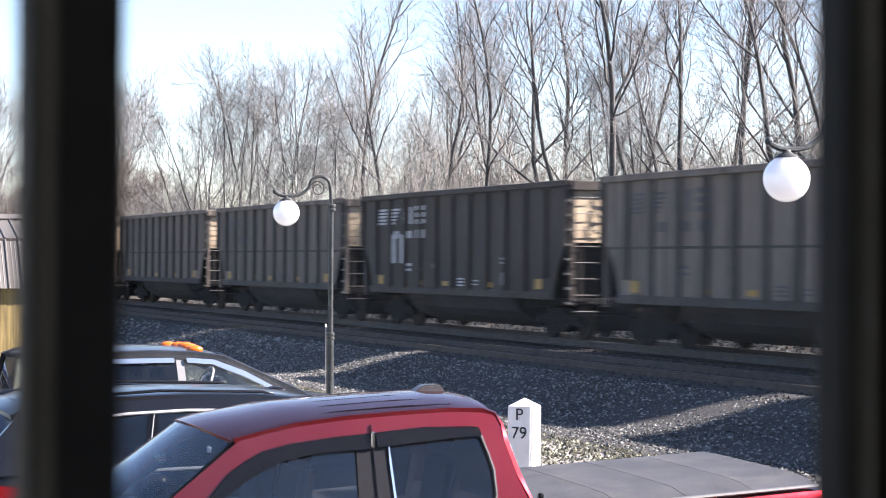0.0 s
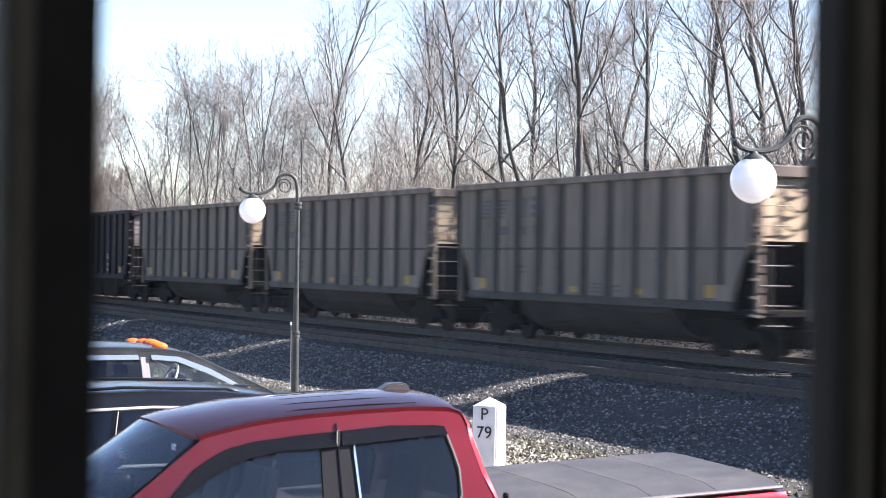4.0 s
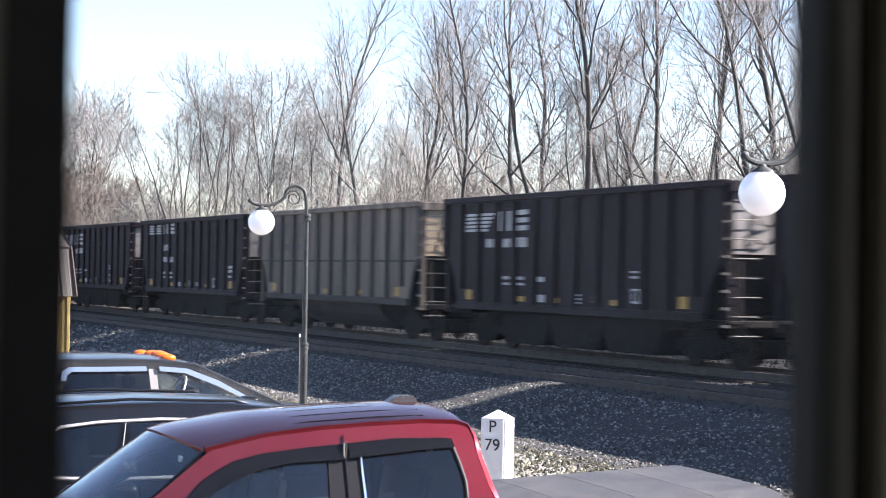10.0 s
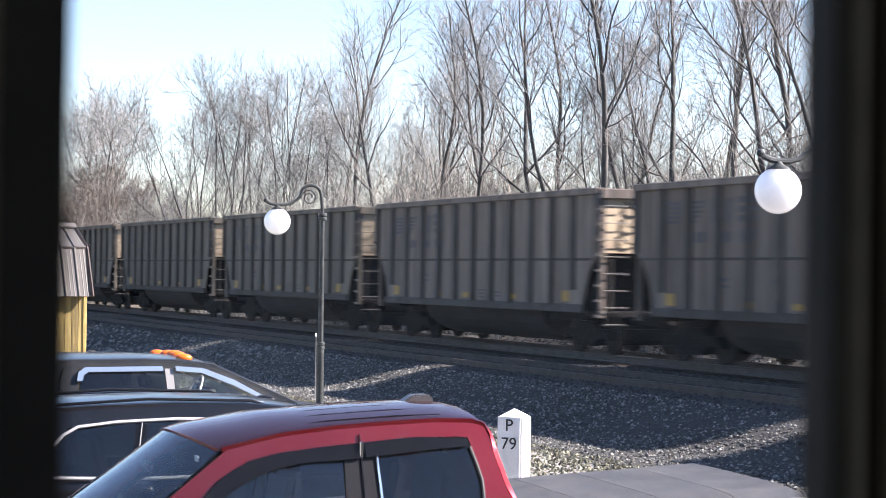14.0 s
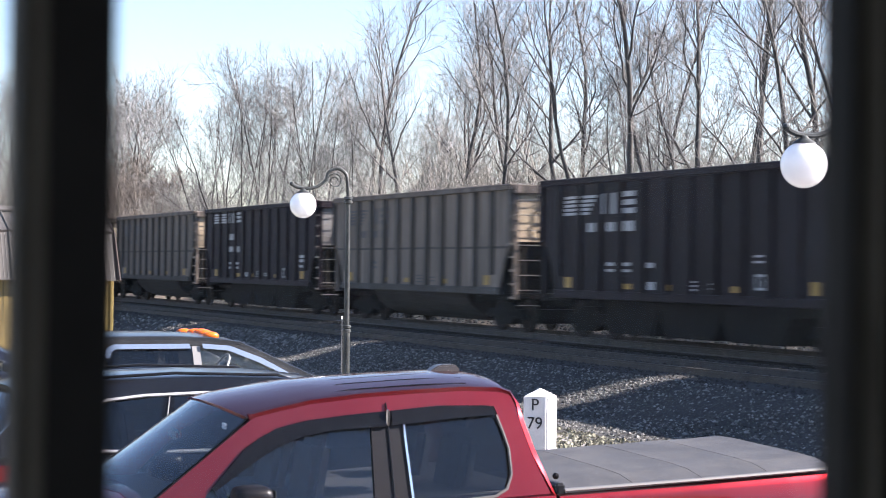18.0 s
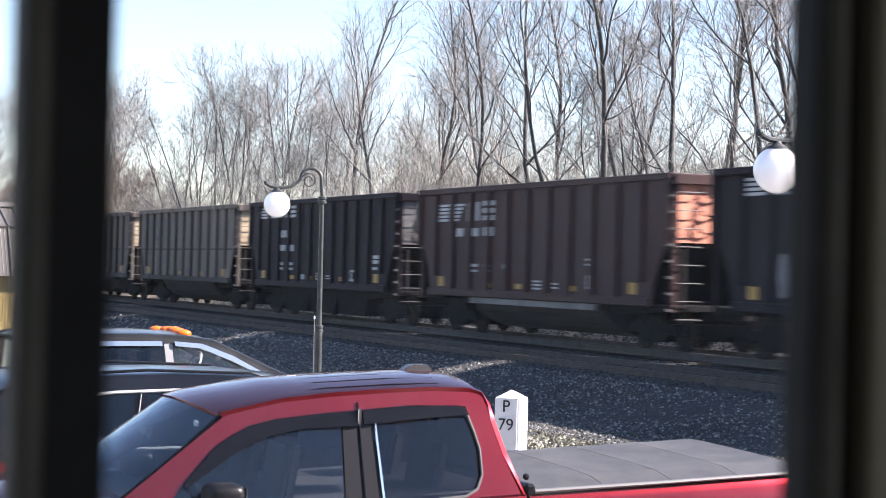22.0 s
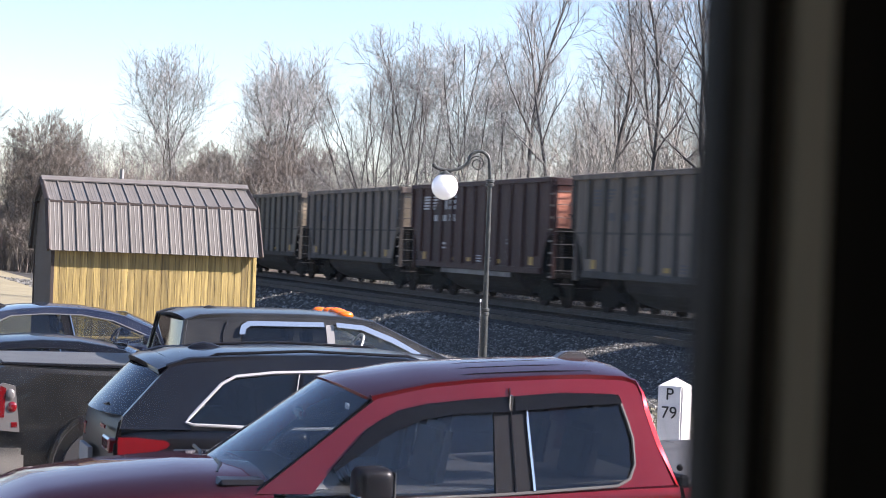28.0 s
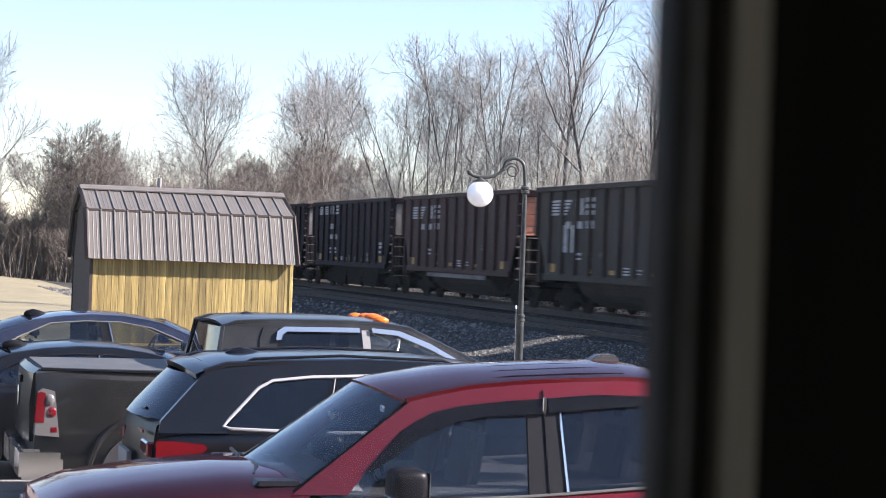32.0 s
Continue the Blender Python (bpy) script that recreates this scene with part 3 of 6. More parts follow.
def suv():
    c = Car("suv", pose(-16.3, 4.67, -0.1), "black estate-type SUV with chrome window surrounds and red tail lamps", "suv", M_BLACKP, (0.95, 1.16), 0.30)
    c.shape = lambda y, z: ((-1.75 + (y + 1.75) * 0.62 + 0.18 * min(max((z - 1.22) / 0.45, 0), 1)) if y < -1.75 else y, z if z < 1.17 else 1.17 + (z - 1.17) * 0.85)
    c.loft("body", [(-2.52, 0.80, 0.42, 0.95, 0.95), (-2.46, 0.90, 0.36, 1.10, 1.10), (-2.2, 0.955, 0.32, 1.15, 1.15), (-1.0, 0.97, 0.3, 1.16, 1.16), (0.5, 0.97, 0.3, 1.14, 1.14), (1.35, 0.97, 0.3, 1.10, 1.13), (1.6, 0.965, 0.3, 1.06, 1.16), (2.1, 0.94, 0.32, 0.98, 1.06), (2.32, 0.86, 0.36, 0.90, 0.96), (2.4, 0.68, 0.42, 0.78, 0.80)], drop=0.08)
    c.sheet("roof", [(-2.0, 1.735), (-1.6, 1.785), (-1.1, 1.815), (-0.4, 1.835), (0.2, 1.82), (0.6, 1.775), (0.82, 1.73)], M_BLACKP, crown=0.055, power=2.2, n=12)
    c.sheet("spoiler", [(-2.22, 1.70), (-2.1, 1.735), (-1.95, 1.75)], M_BLACKP, crown=0.05, thick=0.05, shrink=0.97, bow=-0.06)
    c.sheet("rear_window", [(-2.38, 1.26), (-2.23, 1.5), (-2.09, 1.69)], G_DARK, crown=0.0, bow=-0.17, thick=0.006, inset=0.10)
    c.sheet("tailgate", [(-2.5, 0.7), (-2.5, 1.0), (-2.44, 1.2), (-2.40, 1.25)], M_PLASTIC, bow=-0.04, thick=0.04, inset=0.06)
    c.sheet("windscreen", [(1.6, 1.13), (1.2, 1.44), (0.84, 1.72)], G_CLEAR, crown=0.03, bow=0.18, thick=0.006, inset=0.05)
    c.flank("rear_pillar", [(-2.43, 1.15), (-2.42, 1.26), (-2.12, 1.70), (-2.0, 1.745), (-1.55, 1.77), (-1.3, 1.64), (-1.62, 1.22), (-1.60, 1.15)], M_BLACKP, thick=0.07)
    c.flank("roof_rail", [(-1.3, 1.64), (-1.05, 1.69), (-0.5, 1.71), (0.1, 1.69), (0.55, 1.63), (0.84, 1.70), (0.6, 1.78), (0.2, 1.82), (-0.4, 1.835), (-1.1, 1.815), (-1.55, 1.77)], M_BLACKP, thick=0.06)
    c.flank("windscreen_pillar", [(0.55, 1.63), (1.2, 1.2), (1.2, 1.14), (1.62, 1.12), (1.2, 1.46), (0.86, 1.73), (0.84, 1.70)], M_BLACKP, thick=0.06)
    c.trim("roof_edge", [(-2.1, 1.72), (-1.6, 1.79), (-1.1, 1.82), (-0.4, 1.84), (0.2, 1.825), (0.6, 1.78), (0.86, 1.73), (1.2, 1.46), (1.62, 1.13)], 0.03, M_BLACKP, off=-0.025)
    c.flank("quarter_window", [(-1.62, 1.20), (-1.28, 1.61), (-0.72, 1.68), (-0.80, 1.18)], G_DARK, off=-0.012, thick=0.006)
    c.flank("rear_side_window", [(-0.73, 1.18), (-0.64, 1.69), (0.02, 1.69), (-0.06, 1.17)], G_DARK, off=-0.012, thick=0.006)
    c.flank("front_side_window", [(0.08, 1.17), (0.1, 1.68), (0.53, 1.62), (1.18, 1.2), (1.18, 1.16)], G_TINT, off=-0.012, thick=0.006)
    c.flank("door_post", [(-0.81, 1.17), (-0.73, 1.69), (-0.64, 1.69), (-0.72, 1.17)], M_VISOR, off=0.002)
    c.trim("door_gap", [(-0.765, 1.17), (-0.685, 1.69)], 0.006, M_SATIN, off=0.004)
    c.flank("door_post", [(-0.07, 1.17), (0.01, 1.69), (0.11, 1.69), (0.09, 1.17)], M_VISOR, off=0.002)
    c.trim("window_surround", [(-0.4, 1.165), (-1.1, 1.17), (-1.58, 1.19), (-1.64, 1.215), (-1.60, 1.27), (-1.34, 1.58), (-1.22, 1.65), (-0.9, 1.69), (-0.4, 1.71), (0.1, 1.695), (0.53, 1.635), (1.2, 1.2), (1.1, 1.155), (-0.4, 1.165)], 0.014, M_BRIGHT, label="bright chrome window surround")
    for sgn in (1, -1):
        part("roof_bar", tube([(sgn * 0.63, -1.45, 1.70), (sgn * 0.64, -1.35, 1.745), (sgn * 0.65, -0.6, 1.785), (sgn * 0.64, 0.3, 1.76), (sgn * 0.63, 0.45, 1.71)], 0.013, 6), M_PLASTIC, c.t, "black roof bar", smooth=True)
        lamp = bmesh.new()
        prof = [(-2.19, 0.945), (-2.19, 1.085), (-2.04, 1.085), (-1.80, 1.06), (-1.77, 1.03), (-1.80, 1.0), (-1.98, 0.945)]
        lamp = prism(prof, "x", 0.86 * sgn, 0.978 * sgn, lamp)
        part("tail_lamp", lamp, M_TAIL, c.t, "red tail lamp")
        part("tail_lamp_rear", box(min(sgn * 0.55, sgn * 0.9), max(sgn * 0.55, sgn * 0.9), -2.26, -2.18, 0.95, 1.07, 0.015), M_TAIL, c.t)
        part("headlamp", box(sgn * 0.78 - 0.14, sgn * 0.78 + 0.14, 2.15, 2.33, 0.78, 0.90, 0.04, seg=2), M_TAILW, c.t)
        part("door_handle", box(sgn * 0.98 - 0.02, sgn * 0.98 + 0.02, -1.0, -0.8, 0.98, 1.01, 0.01), M_CHROME, c.t)
    c.shark_fin(-1.30, 1.725, 1, M_BLACKP, 1.15)
    c.mirror(1.05, 1.22, 1, M_BLACKP, (0.11, 0.09, 0.08), 0.17)
    c.seats((-0.7, 0.35), 1.15, 1)
    part("dashboard", box(-0.8, 0.8, 1.15, 1.6, 0.95, 1.15, 0.07, seg=2), M_DASH, c.t)
    part("plate", box(-0.27, 0.27, -2.33, -2.29, 0.78, 0.93, 0.004), M_PLATE, c.t, "grey number plate")
    part("bumper", box(-0.9, 0.9, -2.30, -2.14, 0.4, 0.68, 0.07, seg=2), M_PLASTIC, c.t, smooth=True)
    part("rear_wiper", tube([(0.1, -2.24, 1.27), (0.45, -2.2, 1.31)], 0.014, 5), M_PLASTIC, c.t)
    part("tailgate_badge", box(0.5, 0.72, -2.27, -2.255, 1.13, 1.16), M_CHROME, c.t)
    c.wheels((-1.5, 1.45), 0.38, 0.97, 0.0)


def black_pickup():
    c = Car("pickup_truck", pose(-19.65, 4.47, -0.1), "charcoal crew-cab pickup truck with chrome visors and amber roof lamps", "pickup truck", M_CHAR, (0.97, 1.50), 0.34)
    c.shape = lambda y, z: (y + (0.16 if y < -0.84 and z > 1.46 else 0.15 if -0.64 < y < -0.5 else 0), z if z < 1.5 else 1.5 + (z - 1.5) * 0.86)
    c.loft("bed", [(-2.66, 1.0, 0.55, 1.40, 1.40), (-2.58, 1.02, 0.45, 1.41, 1.41), (-1.8, 1.03, 0.45, 1.385, 1.385), (-0.72, 1.02, 0.45, 1.37, 1.37)], drop=0.05)
    c.sheet("tailgate", [(-2.70, 0.72), (-2.71, 1.1), (-2.68, 1.38), (-2.62, 1.43)], M_CHAR, bow=-0.03, thick=0.06, inset=0.12)
    part("tonneau_cover", box(-0.93, 0.93, -2.60, -0.74, 1.385, 1.435, 0.02, seg=2), M_COVERB, c.t, "black tonneau cover")
    part("cover_edge", tube([(0.965, -2.62, 1.43), (0.97, -0.74, 1.40)], 0.018, 6), M_PLASTIC, c.t)
    c.loft("cab_body", [(-0.70, 1.01, 0.45, 1.46, 1.46), (0.0, 1.02, 0.45, 1.50, 1.50), (1.0, 1.02, 0.45, 1.50, 1.50), (1.85, 1.02, 0.45, 1.47, 1.49)], drop=0.07)
    c.loft("hood", [(1.8, 1.02, 0.45, 1.42, 1.52), (2.4, 1.01, 0.45, 1.36, 1.46), (2.95, 0.99, 0.45, 1.28, 1.36), (3.2, 0.88, 0.48, 1.18, 1.22), (3.26, 0.66, 0.6, 1.05, 1.07)])
    c.sheet("roof", [(-0.98, 1.93), (-0.85, 1.985), (-0.3, 2.01), (0.4, 2.015), (0.8, 2.0), (1.08, 1.955)], M_CHAR, crown=0.05, power=2.2, n=12)
    c.sheet("rear_window", [(-1.06, 1.50), (-1.03, 1.7), (-0.99, 1.93)], G_DARK, bow=-0.04, thick=0.006, inset=0.12)
    c.sheet("windscreen", [(1.82, 1.50), (1.45, 1.74), (1.1, 1.94)], G_CLEAR, crown=0.02, bow=0.18, thick=0.006, inset=0.05)
    c.flank("rear_pillar", [(-1.08, 1.47), (-0.98, 1.95), (-0.3, 1.97), (-0.28, 1.93), (-0.3, 1.48)], M_CHAR, thick=0.06)
    c.flank("roof_rail", [(-0.3, 1.93), (0.5, 1.945), (1.0, 1.91), (1.1, 1.94), (0.8, 2.0), (0.4, 2.015), (-0.3, 2.01), (-0.98, 1.95)], M_CHAR, thick=0.06)
    c.flank("windscreen_pillar", [(1.0, 1.90), (1.66, 1.56), (1.66, 1.5), (1.95, 1.49), (1.12, 1.955)], M_CHAR, thick=0.06)
    c.trim("roof_edge", [(-1.06, 1.5), (-0.99, 1.94), (-0.85, 1.985), (-0.3, 2.012), (0.4, 2.017), (0.8, 2.0), (1.1, 1.955), (1.95, 1.5)], 0.028, M_CHAR, off=-0.022)
    c.flank("rear_side_window", [(-0.28, 1.92), (-0.26, 1.51), (0.61, 1.51), (0.59, 1.925)], G_DARK, off=-0.012, thick=0.006)
    c.flank("front_side_window", [(0.67, 1.925), (0.69, 1.51), (1.62, 1.55), (1.0, 1.89)], G_CLEAR, off=-0.012, thick=0.006)
    c.flank("door_post", [(0.59, 1.93), (0.61, 1.5), (0.69, 1.5), (0.67, 1.93)], M_SATIN, off=0.004, label="bright door post trim")
    c.flank("chrome_visor", [(-0.31, 1.80), (-0.29, 1.90), (-0.22, 1.955), (0.56, 1.96), (0.57, 1.905), (-0.19, 1.90), (-0.24, 1.86), (-0.25, 1.80)], M_CHROMEW, off=0.035, thick=0.02, label="chrome rain visor")
    c.flank("chrome_visor", [(0.69, 1.96), (0.98, 1.935), (1.30, 1.795), (1.68, 1.555), (1.63, 1.54), (1.28, 1.735), (0.96, 1.88), (0.70, 1.905)], M_CHROMEW, off=0.035, thick=0.02, label="chrome rain visor")
    c.trim("cab_seam", [(-0.58, 1.93), (-0.62, 1.8), (-0.63, 1.5)], 0.008, M_PLASTIC)
    for i, x in enumerate((-0.55, -0.2, 0.0, 0.2, 0.5)):
        part("cab_lamp", ball(0.09, (0, 0, 0), 14, 8, (0.6, 1.0, 0.5)), M_AMBER, c.t, "amber cab roof lamp", smooth=True).matrix_basis = pose(x, 0.92 - 0.25 * abs(x) * 0.3, 1.975 - 0.03 * abs(x))
    c.shark_fin(-0.42, 1.965, 1, M_CHAR, 0.55)
    for sgn in (1, -1):
        lx0, lx1 = sorted((sgn * 0.86, sgn * 1.04))
        edge = sgn * 1.034
        tl = part("tail_lamp", prism([(-2.665, 0.80), (-2.43, 0.78), (-2.485, 1.22), (-2.60, 1.25), (-2.645, 1.22)], "x", lx0, lx1), M_TAILW, c.t, "tail lamp with red and clear lenses")
        part("red_lens", prism([(-2.67, 0.92), (-2.58, 0.92), (-2.57, 1.2), (-2.62, 1.22), (-2.65, 1.2)], "x", lx0 - 0.004, lx1 + 0.004), M_TAIL, tl)
        part("red_lens", ball(0.055, (edge, -2.51, 1.02), 14, 8, (0.4, 0.9, 1.0)), M_TAIL, tl)
        part("red_lens", box(lx0 - 0.003, lx1 + 0.003, -2.52, -2.45, 0.82, 0.88, 0.008), M_TAIL, tl)
        part("clear_lens", ball(0.055, ((lx1 if sgn > 0 else lx0), -2.53, 1.14), 12, 8, (0.4, 0.8, 1)), M_TAILW, tl)
        part("headlamp", box(sgn * 0.84 - 0.14, sgn * 0.84 + 0.14, 3.05, 3.2, 0.95, 1.15, 0.04, seg=2), M_TAILW, c.t)
    for sgn in (1, -1):
        bx0, bx1 = sorted((sgn * 0.42, sgn * 1.03))
        part("bumper_corner", box(bx0, bx1, -2.80, -2.38, 0.36, 0.66, 0.03, seg=2), M_CHROME, c.t, "chrome bumper corner", smooth=True)
    part("bumper_step", box(-0.45, 0.45, -2.78, -2.5, 0.34, 0.62, 0.03), M_PLASTIC, c.t)
    part("tailgate_badge", ball(0.11, (0, -2.75, 1.1), 14, 8, (0.7, 0.12, 1)), M_CHROME, c.t)
    part("tailgate_handle", box(-0.14, 0.14, -2.75, -2.72, 1.24, 1.32, 0.012), M_PLASTIC, c.t)
    part("wheel_flare", tube([(1.035, -1.62 + 0.52 * math.cos(a), 0.42 + 0.56 * math.sin(a)) for a in [math.pi * i / 14 for i in range(15)]], 0.035, 6), M_CHAR, c.t, smooth=True)
    c.mirror(1.55, 1.50, 1, M_PLASTIC, (0.12, 0.09, 0.11), 0.18)
    c.seats((0.0, 0.85), 1.22, 1)
    sw = part("steering_wheel", wheel_ring(0, 0, 0.19, 0, 0), M_SATIN, c.t)
    sw.matrix_basis = pose(-0.42, 1.25, 1.55, -25, 0, 0)
    part("dashboard", box(-0.85, 0.85, 1.35, 1.8, 1.25, 1.5, 0.07, seg=2), M_DASH, c.t)
    c.wheels((-1.62, 2.3), 0.42, 1.02, 0.0)
    part("front_bumper", box(-1.0, 1.0, 3.15, 3.32, 0.4, 0.68, 0.06, seg=2), M_CHROME, c.t)
    part("chassis", box(-0.75, 0.75, -2.6, 3.0, 0.3, 0.55), M_PLASTIC, c.t)


def sedan(x, y, z, paint, label, extra):
    c = Car("sedan", pose(x, y, z), label, "car", paint, (0.90, 1.04), 0.42)
    c.loft("body", [(-2.40, 0.62, 0.4, 0.82, 0.86), (-2.33, 0.82, 0.3, 0.95, 1.03), (-2.0, 0.90, 0.25, 1.0, 1.10), (-1.55, 0.92, 0.22, 1.02, 1.12), (-1.0, 0.925, 0.2, 1.04, 1.05), (0.6, 0.925, 0.2, 1.01, 1.02), (1.25, 0.92, 0.2, 0.98, 1.05), (1.5, 0.92, 0.22, 0.95, 1.06), (2.0, 0.88, 0.25, 0.85, 0.95), (2.35, 0.74, 0.3, 0.72, 0.78), (2.42, 0.55, 0.35, 0.6, 0.62)], drop=0.09)
    c.sheet("roof", [(-0.95, 1.355), (-0.6, 1.42), (-0.2, 1.45), (0.2, 1.44), (0.5, 1.40), (0.68, 1.36)], paint, crown=0.055, power=2.1, n=12)
    c.sheet("rear_window", [(-1.72, 1.09), (-1.35, 1.23), (-0.95, 1.36)], G_DARK, crown=0.05, bow=-0.12, thick=0.006, inset=0.06)
    c.sheet("windscreen", [(1.42, 1.02), (1.05, 1.21), (0.68, 1.365)], G_CLEAR, crown=0.05, bow=0.16, thick=0.006, inset=0.06)
    c.flank("rear_pillar", [(-1.9, 1.03), (-1.72, 1.10), (-0.95, 1.37), (-0.6, 1.42), (-0.75, 1.36), (-1.12, 1.20), (-1.35, 1.07), (-1.3, 1.03)], paint, thick=0.06)
    c.flank("roof_rail", [(-0.75, 1.36), (-0.3, 1.395), (0.15, 1.385), (0.55, 1.32), (0.68, 1.36), (0.5, 1.405), (0.2, 1.44), (-0.2, 1.45), (-0.6, 1.42)], paint, thick=0.05)
    c.flank("windscreen_pillar", [(0.55, 1.32), (1.22, 1.05), (1.2, 1.0), (1.5, 1.0), (1.05, 1.225), (0.70, 1.37)], paint, thick=0.05)
    c.trim("roof_edge", [(-1.85, 1.05), (-1.35, 1.24), (-0.95, 1.37), (-0.6, 1.425), (-0.2, 1.455), (0.2, 1.445), (0.5, 1.405), (0.7, 1.365), (1.05, 1.22), (1.5, 1.0)], 0.026, paint, off=-0.02)
    c.flank("rear_side_window", [(-0.98, 1.05), (-1.08, 1.17), (-0.74, 1.345), (-0.3, 1.38), (-0.1, 1.38), (-0.02, 1.04)], G_TINT, off=-0.012, thick=0.006)
    c.flank("quarter_window", [(-1.30, 1.065), (-1.13, 1.17), (-1.03, 1.06)], G_DARK, off=-0.010, thick=0.006)
    c.flank("front_side_window", [(-0.02, 1.385), (0.06, 1.03), (1.2, 1.03), (0.53, 1.31), (0.15, 1.375)], G_TINT, off=-0.012, thick=0.006)
    c.flank("door_post", [(-0.12, 1.39), (-0.04, 1.03), (0.06, 1.03), (-0.01, 1.39)], M_PLASTIC, off=0.002)
    c.trim("post_trim", [(0.0, 1.38), (0.07, 1.05)], 0.011, M_CHROME, label="bright post trim")
    c.trim("window_trim", [(-1.32, 1.06), (-1.12, 1.185), (-0.74, 1.355), (-0.3, 1.39), (0.15, 1.385), (0.55, 1.32), (1.2, 1.06)], 0.009, M_SATIN if extra else M_PLASTIC)
    c.mirror(0.98, 1.10, 1, paint, (0.1, 0.08, 0.065), 0.14)
    c.seats((-0.55, 0.3), 0.72, 1, 0.48)
    sw = part("steering_wheel", wheel_ring(0, 0, 0.18, 0, 0), M_PLASTIC, c.t)
    sw.matrix_basis = pose(-0.38, 0.72, 1.0, -25, 0, 0)
    part("dashboard", box(-0.75, 0.75, 0.8, 1.3, 0.8, 1.0, 0.06, seg=2), M_DASH, c.t)
    c.shark_fin(-0.86, 1.425, 1, M_PLASTIC, 1.0)
    for sgn in (1, -1):
        part("tail_lamp", box(sgn * 0.72 - 0.16, sgn * 0.72 + 0.16, -2.40, -2.24, 0.78, 0.94, 0.03, seg=2), M_TAIL, c.t)
        part("headlamp", box(sgn * 0.68 - 0.15, sgn * 0.68 + 0.15, 2.15, 2.38, 0.6, 0.72, 0.04, seg=2), M_TAILW, c.t)
        part("door_handle", box(sgn * 0.93 - 0.015, sgn * 0.93 + 0.015, -0.32, -0.14, 0.90, 0.925, 0.008), paint, c.t)
    part("rear_bumper", box(-0.78, 0.78, -2.44, -2.3, 0.32, 0.6, 0.06, seg=2), paint, c.t)
    c.wheels((-1.42, 1.42), 0.335, 0.925, 0.0, 0.22)


red_pickup()
suv()
black_pickup()
sedan(-22.35, 2.75, -0.08, M_BLACKP, "black sedan with a low curved roof and wide alloy wheels", False)
sedan(-25.6, 3.25, 0.16, M_NAVY, "dark blue sedan with satin window trim beside the shed", True)

# ---- shed ----
M_PINE = mat("treated_pine_board", (0.27, 0.20, 0.065), 0.75, var=0.5, scale=3, coords="World", stretch=(9, 9, 0.45), bump=0.3, bscale=25, rnd=0.3, dirt=(0.10, 0.065, 0.02), dirt_amt=0.8, dirt_scale=2.2)
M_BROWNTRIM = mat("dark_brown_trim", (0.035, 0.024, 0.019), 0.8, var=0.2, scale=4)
M_ROOFMET = mat("brown_ribbed_steel", (0.098, 0.091, 0.082), 0.5, spec=0.3, var=0.15, scale=2, rnd=0.06, coords="World", stretch=(1, 3, 0.6))


